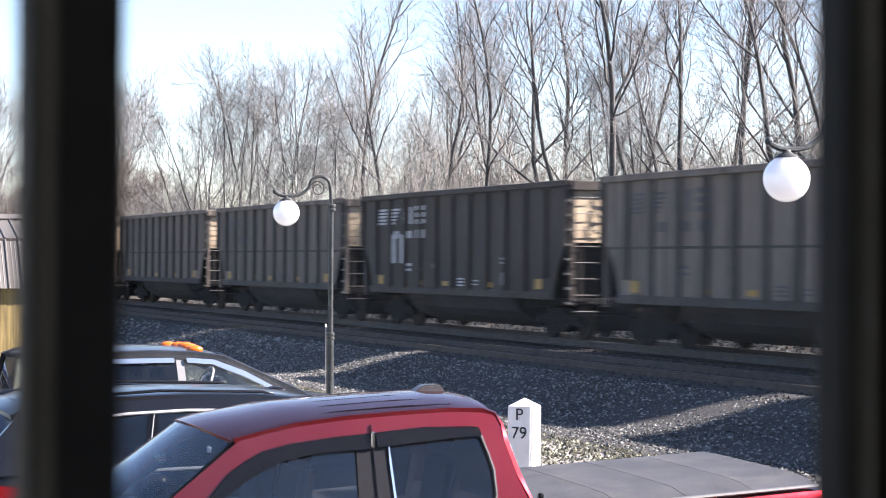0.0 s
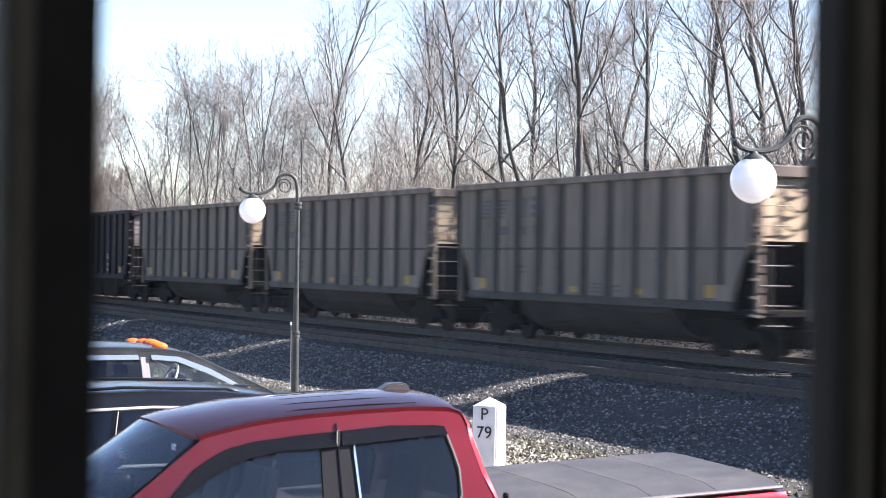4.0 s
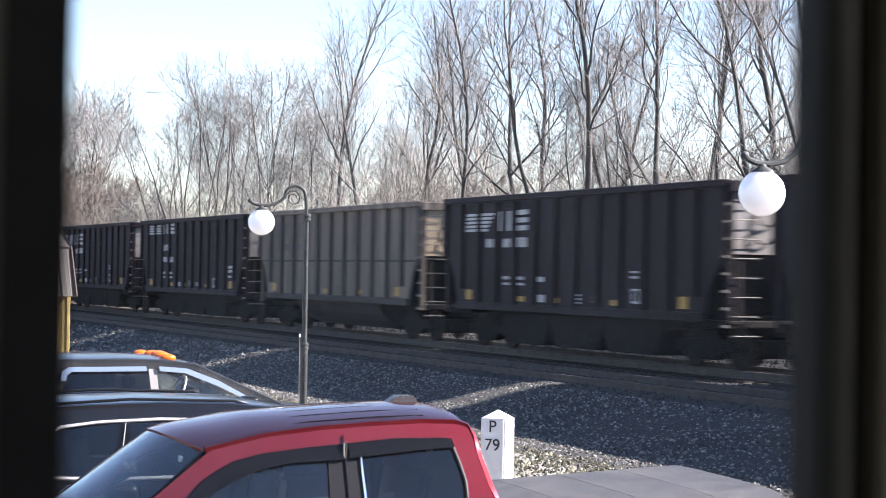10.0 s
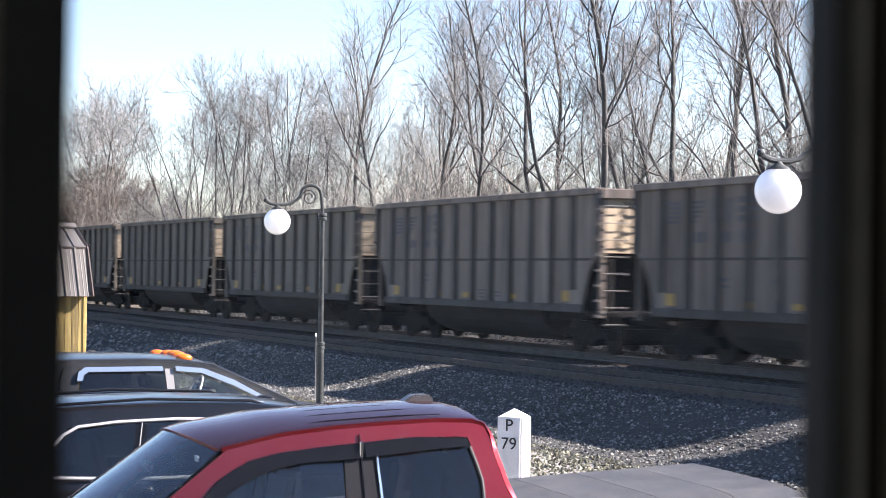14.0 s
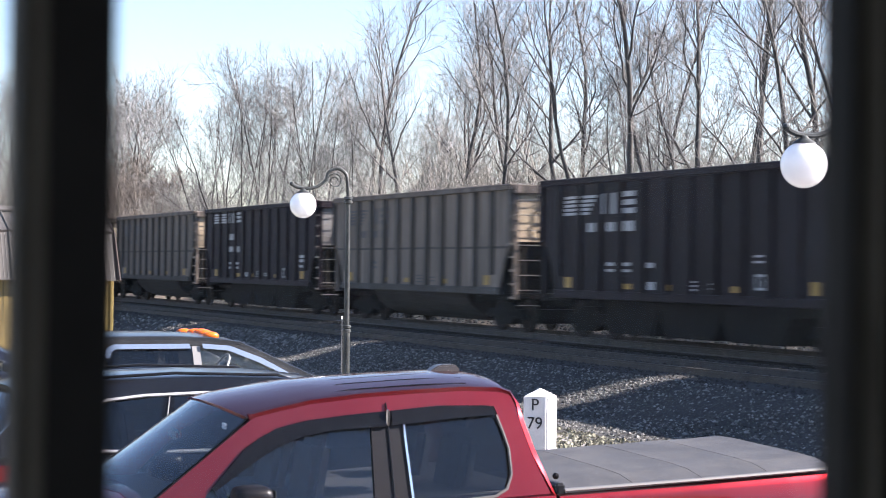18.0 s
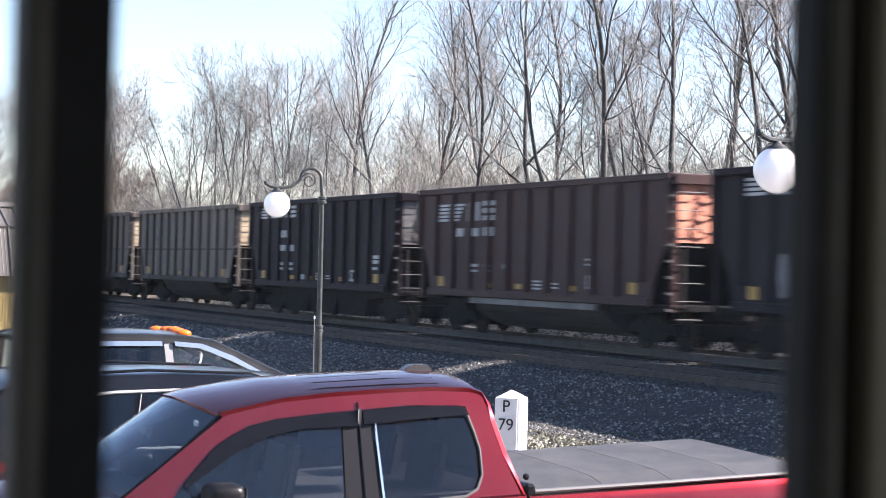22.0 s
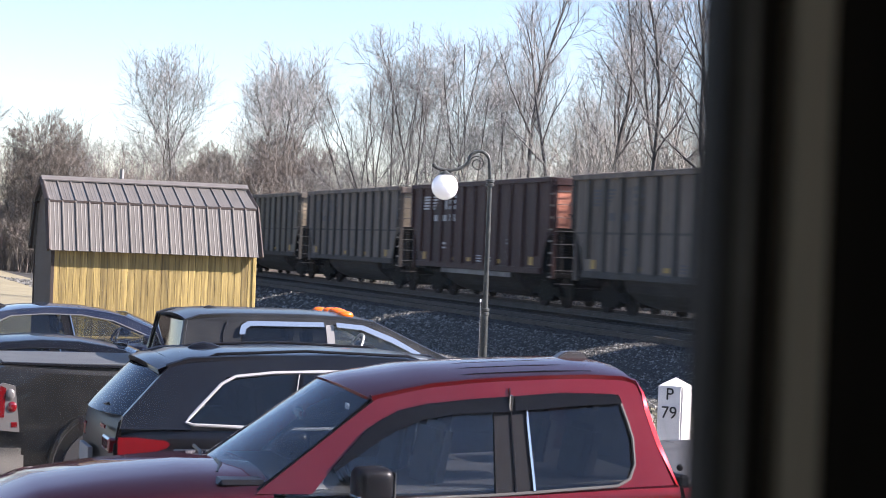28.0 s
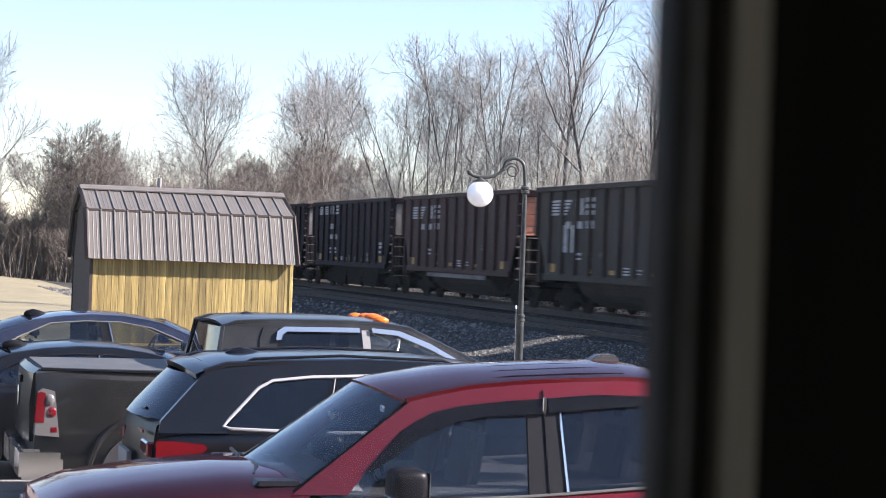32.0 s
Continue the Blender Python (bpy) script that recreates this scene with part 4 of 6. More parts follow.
def shed():
    t = thing("shed", pose(-33.0, 5.43, 0.46) @ Matrix.Diagonal((0.96, 0.955, 0.92, 1)), "pine board barn shed with a brown ribbed steel gambrel roof", "shed")
    y0, y1 = -1.72, 1.80
    near, eave, knee, ridge = 1.36, (1.5, 2.0), (0.98, 2.90), (0.0, 3.30)
    # body behind the boards, gable ends included
    gable = [(-near + 0.03, 0.12), (near - 0.03, 0.12), (near - 0.03, 2.08), (0.93, 2.86), (0, 3.24), (-0.93, 2.86), (-near + 0.03, 2.08)]
    part("frame", prism(gable, "y", y0 + 0.02, y1 - 0.02), M_BROWNTRIM, t)
    n = 30
    w = (y1 - y0) / n
    first = part("board", box(-0.01, 0.012, -w / 2 + 0.003, w / 2 - 0.003, 0.1, 2.08, 0.003), M_PINE, t)
    first.location = (near - 0.01, y0 + w / 2, 0)
    for i in range(1, n):
        share("board", first.data, t, pose(near - 0.01, y0 + w * (i + 0.5), 0))
    for i in range(n):
        share("board", first.data, t, pose(-near + 0.01, y0 + w * (i + 0.5), 0))
    # gable boards in the trim's dark brown; corner boards brown at -y, pine at +y
    for s, y in ((-1, y0), (1, y1)):
        for i in range(20):
            x = -near + 0.04 + (2 * near - 0.08) * (i + 0.5) / 20
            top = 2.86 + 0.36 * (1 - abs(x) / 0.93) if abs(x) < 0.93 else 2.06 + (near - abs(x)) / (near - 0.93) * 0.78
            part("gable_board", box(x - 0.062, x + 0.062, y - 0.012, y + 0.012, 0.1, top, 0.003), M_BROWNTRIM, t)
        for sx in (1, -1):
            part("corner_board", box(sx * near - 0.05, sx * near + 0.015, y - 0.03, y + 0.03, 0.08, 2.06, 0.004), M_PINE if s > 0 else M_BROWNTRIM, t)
            part("rake_trim", tube([(sx * eave[0], y + s * 0.09, eave[1]), (sx * knee[0], y + s * 0.09, knee[1]), (0, y + s * 0.09, ridge[1])], 0.045, 4), M_BROWNTRIM, t, "dark brown rake trim")
    # ribbed panels, sixteen to a slope
    ya, yb = y0 - 0.08, y1 + 0.08
    pw = (yb - ya) / 16

    def panel(a, b):
        d = Vector((b[0] - a[0], 0, b[1] - a[1]))
        up = Vector((-d.z, 0, d.x)).normalized()
        if up.z < 0:
            up = -up
        prof = [(0, 0.0), (0.012, 0.020), (0.030, 0.020), (0.042, 0.0), (0.095, 0.0), (0.101, 0.003), (0.109, 0.003), (0.115, 0.0), (0.16, 0.0), (0.166, 0.003), (0.174, 0.003), (0.18, 0.0), (pw - 0.001, 0.0)]
        bm = bmesh.new()
        rows = []
        for q in (a, b):
            rows.append([bm.verts.new(Vector((q[0], u, q[1])) + up * h) for u, h in prof])
        lo = []
        for q in (a, b):
            lo.append([bm.verts.new(Vector((q[0], u, q[1])) - up * 0.012) for u, h in prof])
        m = len(prof)
        for k in range(m - 1):
            bm.faces.new((rows[0][k], rows[0][k + 1], rows[1][k + 1], rows[1][k]))
            bm.faces.new((lo[0][k], lo[1][k], lo[1][k + 1], lo[0][k + 1]))
            for r in (0, 1):
                bm.faces.new((rows[r][k], rows[r][k + 1], lo[r][k + 1], lo[r][k]))
        for k in (0, m - 1):
            bm.faces.new((rows[0][k], rows[1][k], lo[1][k], lo[0][k]))
        bmesh.ops.recalc_face_normals(bm, faces=bm.faces)
        return bm

    roof = part("ridge_cap", prism([(-0.16, 3.265), (0, 3.335), (0.16, 3.265), (0.16, 3.285), (0, 3.36), (-0.16, 3.285)], "y", ya - 0.02, yb + 0.02), M_ROOFMET, t, "brown steel ridge cap")
    for a, b in ((eave, (knee[0] + 0.02, knee[1])), ((knee[0] + 0.05, knee[1] + 0.0), ridge), ((-eave[0], eave[1]), (-knee[0] - 0.02, knee[1])), ((-knee[0] - 0.05, knee[1]), ridge)):
        one = None
        for i in range(16):
            if one is None:
                one = part("roof_panel", panel(a, b), M_ROOFMET, t)
                one.location.y = ya
            else:
                share("roof_panel", one.data, t, pose(0, ya + pw * i, 0))
    for sx in (1, -1):
        part("knee_trim", box(sx * 1.0 - 0.03, sx * 1.0 + 0.03, ya, yb, knee[1] - 0.05, knee[1] + 0.0, 0.01), M_BROWNTRIM, t)
    part("vent_pipe", tube([(-0.3, -0.35, 3.1), (-0.3, -0.35, 3.55)], 0.04, 8), M_SATIN, t)
    for x in (-1.0, 0, 1.0):
        part("skid", box(x - 0.07, x + 0.07, y0, y1, -0.08, 0.12, 0.01), M_PINE, t)


shed()

# ---- street lamps ----
M_IRON = mat("dark_green_iron", (0.028, 0.032, 0.03), 0.45, metal=0.3, var=0.2, scale=6, dirt=(0.12, 0.12, 0.11), dirt_amt=0.3, dirt_scale=6)
M_GLOBE = mat("white_acrylic_globe", (0.86, 0.86, 0.85), 0.25, var=0.02, scale=4, coat=0.5)
_globe = M_GLOBE.node_tree.nodes["Principled BSDF"].inputs
_globe["Subsurface Weight"].default_value, _globe["Subsurface Scale"].default_value = 1.0, 0.25
_globe["Subsurface Radius"].default_value = (1.0, 1.0, 1.0)


def street_lamp(x, y):
    gz = ground_z(x, y + 0.73)
    t = thing("street_lamp", pose(x, y + 0.73, gz), "dark green iron lamp post with a white hanging globe", "street lamp", "lamp posts beside the track")
    b = -gz
    part("base", tube([(0, 0, 0), (0, 0, 0.1), (0, 0, 0.14), (0, 0, 0.55), (0, 0, 0.62)], [0.16, 0.16, 0.11, 0.09, 0.07], 14), M_IRON, t, smooth=True)
    part("pole", tube([(0, 0, 0.5), (0, 0, b + 1.62)], [0.058, 0.055], 12), M_IRON, t, smooth=True)
    for z in (1.60, 1.66, 3.58, 3.64):
        part("collar", tube([(0, 0, b + z - 0.03), (0, 0, b + z - 0.015), (0, 0, b + z + 0.015), (0, 0, b + z + 0.03)], [0.05, 0.068, 0.068, 0.05], 12), M_IRON, t, smooth=True)
    part("upper_pole", tube([(0, 0, b + 1.6), (0, 0, b + 3.65)], [0.042, 0.034], 12), M_IRON, t, smooth=True)
    hook = [(0, 0, b + 3.62)]
    for i in range(13):
        a = math.pi * i / 12
        hook.append((0, -0.19 + 0.17 * math.cos(a), b + 3.92 + 0.17 * math.sin(a)))
    hook += [(0, -0.42, b + 3.86), (0, -0.52, b + 3.80), (0, -0.63, b + 3.775), (0, -0.73, b + 3.775), (0, -0.81, b + 3.785), (0, -0.87, b + 3.805), (0, -0.905, b + 3.832)]
    part("arm", tube(hook, 0.026, 8), M_IRON, t, "curved swan-neck arm", smooth=True)
    part("finial", ball(0.036, (0, -0.912, b + 3.838), 10, 8), M_IRON, t)
    part("scroll", tube([(0, -0.22 + (0.05 + 0.012 * i / 3) * math.cos(i * 0.5), b + 3.90 + (0.05 + 0.012 * i / 3) * math.sin(i * 0.5)) for i in range(20)], 0.011, 5), M_IRON, t)
    part("holder", tube([(0, -0.73, b + 3.77), (0, -0.73, b + 3.745), (0, -0.73, b + 3.715), (0, -0.73, b + 3.70)], [0.03, 0.045, 0.10, 0.11], 14), M_IRON, t, smooth=True)
    part("globe", ball(0.203, (0, -0.73, b + 3.52), 32, 20), M_GLOBE, t, "white acrylic globe", smooth=True)
    return t


street_lamp(-27.81, 9.20)
street_lamp(-14.08, 9.19)
stake = thing("marker_stake", pose(-27.6, 9.78, ground_z(-27.6, 9.78)), "thin pale marker stake beside the lamp post", "marker stake")
part("rod", tube([(0, 0, -0.1), (0, 0, 1.65)], 0.006, 6), M_SATIN, stake)
part("tip", tube([(0, 0, 1.65), (0, 0, 1.70)], 0.012, 6), M_GLOBE, stake)

# ---- milestone ----
M_STONE = mat("white_painted_stone", (0.74, 0.73, 0.71), 0.75, var=0.08, scale=6, dirt=(0.42, 0.40, 0.37), dirt_amt=0.4, dirt_scale=4, bump=0.25, bscale=30)
M_INK = mat("black_letter_paint", (0.02, 0.02, 0.02), 0.6)


def words(text, size, m, parent, at):
    cu = bpy.data.curves.new("letters", "FONT")
    cu.body, cu.size, cu.extrude, cu.align_x = text, size, 0.004, "CENTER"
    cu.resolution_u = 6
    tmp = new("letters", cu)
    me = bpy.data.meshes.new_from_object(tmp.evaluated_get(bpy.context.evaluated_depsgraph_get()))
    bpy.data.objects.remove(tmp)
    me.materials.append(m)
    ob = new("letters", me)
    ob.parent = parent
    ob.matrix_basis = at
    ob["label"] = "painted black characters"
    return ob


def milestone():
    x, y = -20.46, 9.74
    g = ground_z(x, y)
    t = thing("milestone", pose(x, y, g, 0, 0, -47.5), "white painted stone milestone lettered P 79 in black", "milestone")
    h = 1.10 - g
    bm = box(-0.155, 0.155, -0.155, 0.155, -0.2, h, 0.02, seg=2)
    part("shaft", bm, M_STONE, t, smooth=True)
    bm = bmesh.new()
    top = [bm.verts.new((sx * 0.15, sy * 0.15, h - 0.012)) for sx, sy in ((1, 1), (-1, 1), (-1, -1), (1, -1))]
    tip = bm.verts.new((0, 0, h + 0.085))
    for k in range(4):
        bm.faces.new((top[k], top[(k + 1) % 4], tip))
    bm.faces.new(top[::-1])
    bmesh.ops.recalc_face_normals(bm, faces=bm.faces)
    part("cap", bm, M_STONE, t)
    words("P", 0.2, M_INK, t, pose(0.162, 0.0, h - 0.17, 90, 0, 90))
    words("79", 0.2, M_INK, t, pose(0.162, 0.0, h - 0.385, 90, 0, 90))


milestone()

# ---- loose stone ----
def stone_mat(name, dark, mid, light):
    """Broken stone, each piece of its own grey."""
    m = bpy.data.materials.new(name)
    m.use_nodes = True
    nt = m.node_tree
    geo, ramp, bsdf = nt.nodes.new("ShaderNodeNewGeometry"), nt.nodes.new("ShaderNodeValToRGB"), nt.nodes["Principled BSDF"]
    ramp.color_ramp.elements[0].color, ramp.color_ramp.elements[1].color = (*dark, 1), (*light, 1)
    ramp.color_ramp.elements.new(0.6).color = (*mid, 1)
    nt.links.new(geo.outputs["Random Per Island"], ramp.inputs[0])
    nt.links.new(ramp.outputs[0], bsdf.inputs["Base Color"])
    bsdf.inputs["Roughness"].default_value, bsdf.inputs["Specular IOR Level"].default_value = 0.95, 0.08
    return m


# tones split at the train's shadow edge: M_STONES darkened for shade, M_PALE for sun
M_STONES = stone_mat("shade_toned_ballast", (0.046, 0.0455, 0.042), (0.10, 0.0995, 0.091), (0.23, 0.227, 0.208))
M_COALSTONE = stone_mat("coal_blackened_ballast", (0.03, 0.0295, 0.028), (0.042, 0.041, 0.039), (0.06, 0.059, 0.055))
M_PALE = stone_mat("sun_toned_limestone", (0.030, 0.029, 0.022), (0.082, 0.080, 0.058), (0.23, 0.225, 0.165))


def stones(name, count, xa, xb, ya, yb, lo, hi, seed, label, m=M_STONES):
    r = np.random.RandomState(seed)
    u = r.rand(count)
    x = xa + (xb - xa) * u ** 0.8
    y = ya + (yb - ya) * r.rand(count)
    s = lo + (hi - lo) * r.rand(count) ** 2
    base = np.array([(1, 0, 0), (0, 1, 0), (-1, 0, 0), (0, -1, 0), (0, 0, 1), (0, 0, -1)], float)
    faces = np.array([(0, 1, 4), (1, 2, 4), (2, 3, 4), (3, 0, 4), (1, 0, 5), (2, 1, 5), (3, 2, 5), (0, 3, 5)])
    V = base[None] * (0.6 + 0.8 * r.rand(count, 6, 1)) * s[:, None, None] * np.array([1, 1, 0.75])
    a = r.rand(count) * 6.28
    c, d = np.cos(a)[:, None], np.sin(a)[:, None]
    X, Y = V[..., 0] * c - V[..., 1] * d, V[..., 0] * d + V[..., 1] * c
    z = np.array([ground_z(p, q) for p, q in zip(x, y)])
    V = np.stack([X + x[:, None], Y + y[:, None], V[..., 2] + (z + s * 0.15)[:, None]], -1).reshape(-1, 3)
    F = (faces[None] + 6 * np.arange(count)[:, None, None]).reshape(-1, 3)
    me = bpy.data.meshes.new(name)
    me.from_pydata(V.tolist(), [], F.tolist())
    me.materials.append(m)
    tagged(new(name, me), label, "gravel", kind="stuff")


stones("gravel", 34000, -19.5, -62, 13.6, 17.3, 0.016, 0.042, 1, "crushed limestone ballast beside the track, darkened for train shade")
stones("pale_gravel", 32000, -19.0, -48, 9.0, 13.5, 0.018, 0.048, 3, "crushed limestone toned for sun between lot and track", M_PALE)
stones("track_gravel", 20000, -19.5, -80, 17.0, 21.4, 0.016, 0.04, 9, "coal-blackened crushed stone ballast round the near track", M_COALSTONE)
stones("far_gravel", 6000, -30, -95, 24.4, 27.6, 0.04, 0.09, 2, "grey crushed limestone ballast behind the track")
stones("far_bank_gravel", 9000, -50, -95, 8.5, 17.3, 0.04, 0.10, 7, "grey crushed limestone ballast beside the track")
stones("gravel_heap", 2600, -31, -44, 7.6, 11.8, 0.05, 0.15, 5, "coarse grey stones heaped beside the shed", M_PALE)

# ---- train ----
PITCH, SPEED, GAP0 = 16.04, 21.625, -41.09
GRIME = (0.05, 0.045, 0.04)
CAR_MATS = {
    "grey": mat("grey_car_paint", (0.165, 0.137, 0.115), 0.7, spec=0.12, var=0.35, scale=1.3, dirt=GRIME, dirt_amt=0.85, dirt_scale=1.2, rnd=0.15, stretch=(1.5, 1, 0.16), bump=0.1),
    "olive": mat("soot_grey_car_paint", (0.155, 0.136, 0.109), 0.7, spec=0.12, var=0.35, scale=1.3, dirt=GRIME, dirt_amt=0.8, dirt_scale=1.1, rnd=0.12, stretch=(1.5, 1, 0.16), bump=0.1),
    "black": mat("black_car_paint", (0.0095, 0.0056, 0.0095), 0.6, spec=0.12, var=0.35, scale=1.1, dirt=(0.020, 0.018, 0.020), dirt_amt=0.3, dirt_scale=0.6, rnd=0.2, stretch=(1, 1, 0.35), bump=0.1),
    "brown": mat("brown_car_paint", (0.038, 0.031, 0.026), 0.65, spec=0.2, var=0.3, scale=1.1, dirt=GRIME, dirt_amt=0.5, dirt_scale=0.6, stretch=(1, 1, 0.35), bump=0.1),
    "maroon": mat("maroon_car_paint", (0.038, 0.016, 0.015), 0.6, spec=0.2, var=0.3, scale=1.1, dirt=(0.03, 0.025, 0.025), dirt_amt=0.5, dirt_scale=0.6, stretch=(1, 1, 0.35), bump=0.1),
}
# ribs, sills and seams, darker than the panels on grey and olive cars
RIB_MATS = {
    "grey": mat("darker_grey_rib", (0.060, 0.056, 0.051), 0.7, spec=0.15, var=0.3, scale=1.5, dirt=(0.03, 0.027, 0.025), dirt_amt=0.6, dirt_scale=0.8, rnd=0.25),
    "olive": mat("darker_soot_grey_rib", (0.062, 0.056, 0.048), 0.7, spec=0.15, var=0.3, scale=1.5, dirt=(0.025, 0.023, 0.02), dirt_amt=0.6, dirt_scale=0.8, rnd=0.25),
    "black": CAR_MATS["black"], "brown": CAR_MATS["brown"], "maroon": CAR_MATS["maroon"],
}
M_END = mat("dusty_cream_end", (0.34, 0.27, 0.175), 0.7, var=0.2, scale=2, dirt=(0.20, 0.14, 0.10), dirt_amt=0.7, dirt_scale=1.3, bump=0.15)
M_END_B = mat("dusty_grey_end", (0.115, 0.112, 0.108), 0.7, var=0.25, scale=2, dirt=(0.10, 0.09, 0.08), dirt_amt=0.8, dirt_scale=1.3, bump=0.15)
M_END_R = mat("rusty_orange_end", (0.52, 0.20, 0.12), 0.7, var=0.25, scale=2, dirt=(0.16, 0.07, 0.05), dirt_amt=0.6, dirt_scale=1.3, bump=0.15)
# near-black; also paints the shade onto the slope sheets
M_UNDER = mat("sooty_shaded_underframe", (0.011, 0.0105, 0.010), 0.9, spec=0.1, var=0.4, scale=3, bump=0.2)
M_TUB = mat("sooty_tub", (0.034, 0.032, 0.030), 0.75, spec=0.15, var=0.35, scale=1.2, dirt=(0.03, 0.028, 0.026), dirt_amt=0.6, dirt_scale=0.7)
M_TUBW = mat("pale_streaked_tub", (0.16, 0.155, 0.15), 0.7, var=0.35, scale=1.2, dirt=(0.05, 0.04, 0.04), dirt_amt=0.8, dirt_scale=0.9)
M_WHEEL = mat("wheel_steel", (0.022, 0.019, 0.017), 0.8, spec=0.1, var=0.3, scale=4)
M_TREAD = mat("polished_tread", (0.6, 0.58, 0.55), 0.25, metal=1.0)
M_RUNG = mat("grab_iron_paint", (0.11, 0.10, 0.085), 0.6, var=0.2)
M_WHITE = mat("white_lettering", (0.38, 0.38, 0.39), 0.7, var=0.2, scale=3)
M_DARKL = mat("faded_dark_lettering", (0.06, 0.06, 0.065), 0.7, var=0.3, scale=3)
M_YEL = mat("yellow_reflector", (0.30, 0.175, 0.02), 0.5, var=0.2)
M_COAL = mat("coal_load", (0.012, 0.012, 0.013), 0.6, var=0.4, scale=6, bump=1.0, bscale=8)
GRAF = [mat("spray_pale_blue", (0.10, 0.13, 0.17), 0.7, var=0.3), mat("spray_lilac", (0.10, 0.085, 0.12), 0.7, var=0.3), mat("spray_grey_white", (0.16, 0.16, 0.17), 0.7, var=0.3)]

CAR_COLOR = {}
for _k in range(-9, 48):
    CAR_COLOR[_k] = "grey"
for _k in (1, 2, 7, 8, 9, 10, 11, 13, 14, 22, 24, 25, 28, 30, 31, 32, 39, 40, 43, 45):
    CAR_COLOR[_k] = "black"
for _k in (6, 15, 16, 17, 34, -4):
    CAR_COLOR[_k] = "olive"
for _k in (-1, 20, 42):
    CAR_COLOR[_k] = "brown"
for _k in (29, 36, 41):
    CAR_COLOR[_k] = "maroon"

HALF, WID, FLOOR, TOP = 7.14, 1.6, 1.15, 3.98


def bar_mesh(name, bm, m):
    o = part(name, bm, m)
    me = o.data
    bpy.data.objects.remove(o)
    return me


def letter_bars(kind, m):
    """The road mark at the left end of a side, as plain bars and blocks, and small stencil bars."""
    y = -0.045
    pieces = []

    def quad(pts, join=False):
        if not (join and pieces):
            pieces.append(bmesh.new())
        b = pieces[-1]
        b.faces.new([b.verts.new((p[0], y, p[1])) for p in pts])

    def stripes(x0, x1, z0, z1, n, slope, cut):
        """Slanted bars one over another; cut shortens the lower ones."""
        step = (z1 - z0) / n
        for r in range(n):
            z, k = z0 + r * step, (r + 0.5) / n
            a, b = x0 + slope * k, x1 + slope * k - cut * (1 - k)
            quad([(a, z), (b, z), (b + slope * 0.7 / n, z + step * 0.66), (a + slope * 0.7 / n, z + step * 0.66)])

    def uprights(x, z0, w, h, st):
        """Two plain upright bars."""
        for u in (x, x + w - st * 1.4):
            quad([(u, z0), (u + st * 1.4, z0), (u + st * 1.4, z0 + h), (u, z0 + h)])

    def levels(x, z0, w, h):
        """Three plain level bars."""
        t = h * 0.24
        for v in (0, h * 0.5 - t / 2, h - t):
            quad([(x, z0 + v), (x + w, z0 + v), (x + w, z0 + v + t), (x, z0 + v + t)], v > 0)

    if kind == "hopper":
        stripes(-5.9, -5.14, 3.38, 3.78, 4, 0.05, 0.0)
        stripes(-4.84, -4.15, 3.38, 3.78, 4, 0.05, 0.0)
        uprights(-3.78, 3.38, 0.68, 0.39, 0.12)
        levels(-2.74, 3.38, 0.6, 0.40)
        marks = [(-3.6, 2.70, 0.24, 0.24), (-3.3, 2.70, 0.24, 0.24), (-3.64, 2.24, 0.22, 0.2), (-3.36, 2.24, 0.2, 0.2), (-2.77, 2.22, 0.22, 0.22), (-2.49, 2.22, 0.22, 0.22),
                 (-3.62, 1.74, 0.22, 0.1), (-3.62, 1.58, 0.22, 0.08), (-2.72, 1.74, 0.36, 0.1), (-2.72, 1.58, 0.36, 0.08), (-1.4, 1.28, 0.28, 0.16), (0.1, 1.46, 0.36, 0.05), (0.1, 1.37, 0.36, 0.05),
                 (0.1, 1.28, 0.36, 0.05), (1.05, 1.32, 0.3, 0.04), (1.05, 1.4, 0.3, 0.04), (3.3, 1.28, 0.08, 0.36), (3.3, 1.28, 0.34, 0.07), (3.3, 1.57, 0.34, 0.07), (5.25, 2.0, 0.42, 0.1), (5.25, 1.85, 0.38, 0.1), (5.25, 1.66, 0.3, 0.08)]
    else:
        stripes(-5.78, -5.12, 3.06, 3.57, 5, 0.08, 0.0)
        stripes(-4.86, -4.06, 3.06, 3.57, 5, 0.06, 0.42)
        uprights(-3.8, 3.06, 0.76, 0.5, 0.14)
        levels(-2.78, 3.06, 0.7, 0.52)
        marks = [(-4.48, 2.64, 0.2, 0.22), (-4.24, 2.64, 0.16, 0.22), (-3.46, 2.64, 0.2, 0.22), (-3.24, 2.64, 0.18, 0.22), (-2.72, 2.64, 0.28, 0.24), (-2.4, 2.64, 0.28, 0.24),
                 (-3.45, 1.82, 0.36, 0.08), (-3.45, 1.68, 0.36, 0.06), (-2.6, 1.82, 0.34, 0.08), (-2.6, 1.68, 0.34, 0.06), (-1.45, 1.78, 0.3, 0.12), (-1.4, 1.28, 0.3, 0.18), (0.35, 1.46, 0.42, 0.045),
                 (0.35, 1.37, 0.42, 0.045), (0.35, 1.28, 0.42, 0.045), (1.4, 1.42, 0.3, 0.04), (1.4, 1.32, 0.3, 0.04), (3.2, 2.02, 0.3, 0.05), (3.2, 1.9, 0.3, 0.05), (3.25, 1.62, 0.32, 0.05), (3.25, 1.34, 0.32, 0.05), (3.25, 1.38, 0.05, 0.24), (3.52, 1.38, 0.05, 0.24)]
    for (x, z, w, hh) in marks:
        quad([(x, z), (x + w, z), (x + w, z + hh), (x, z + hh)])
    for b in pieces:
        bmesh.ops.solidify(b, geom=b.faces[:], thickness=0.004)
    return [bar_mesh("lettering", b, m) for b in pieces]


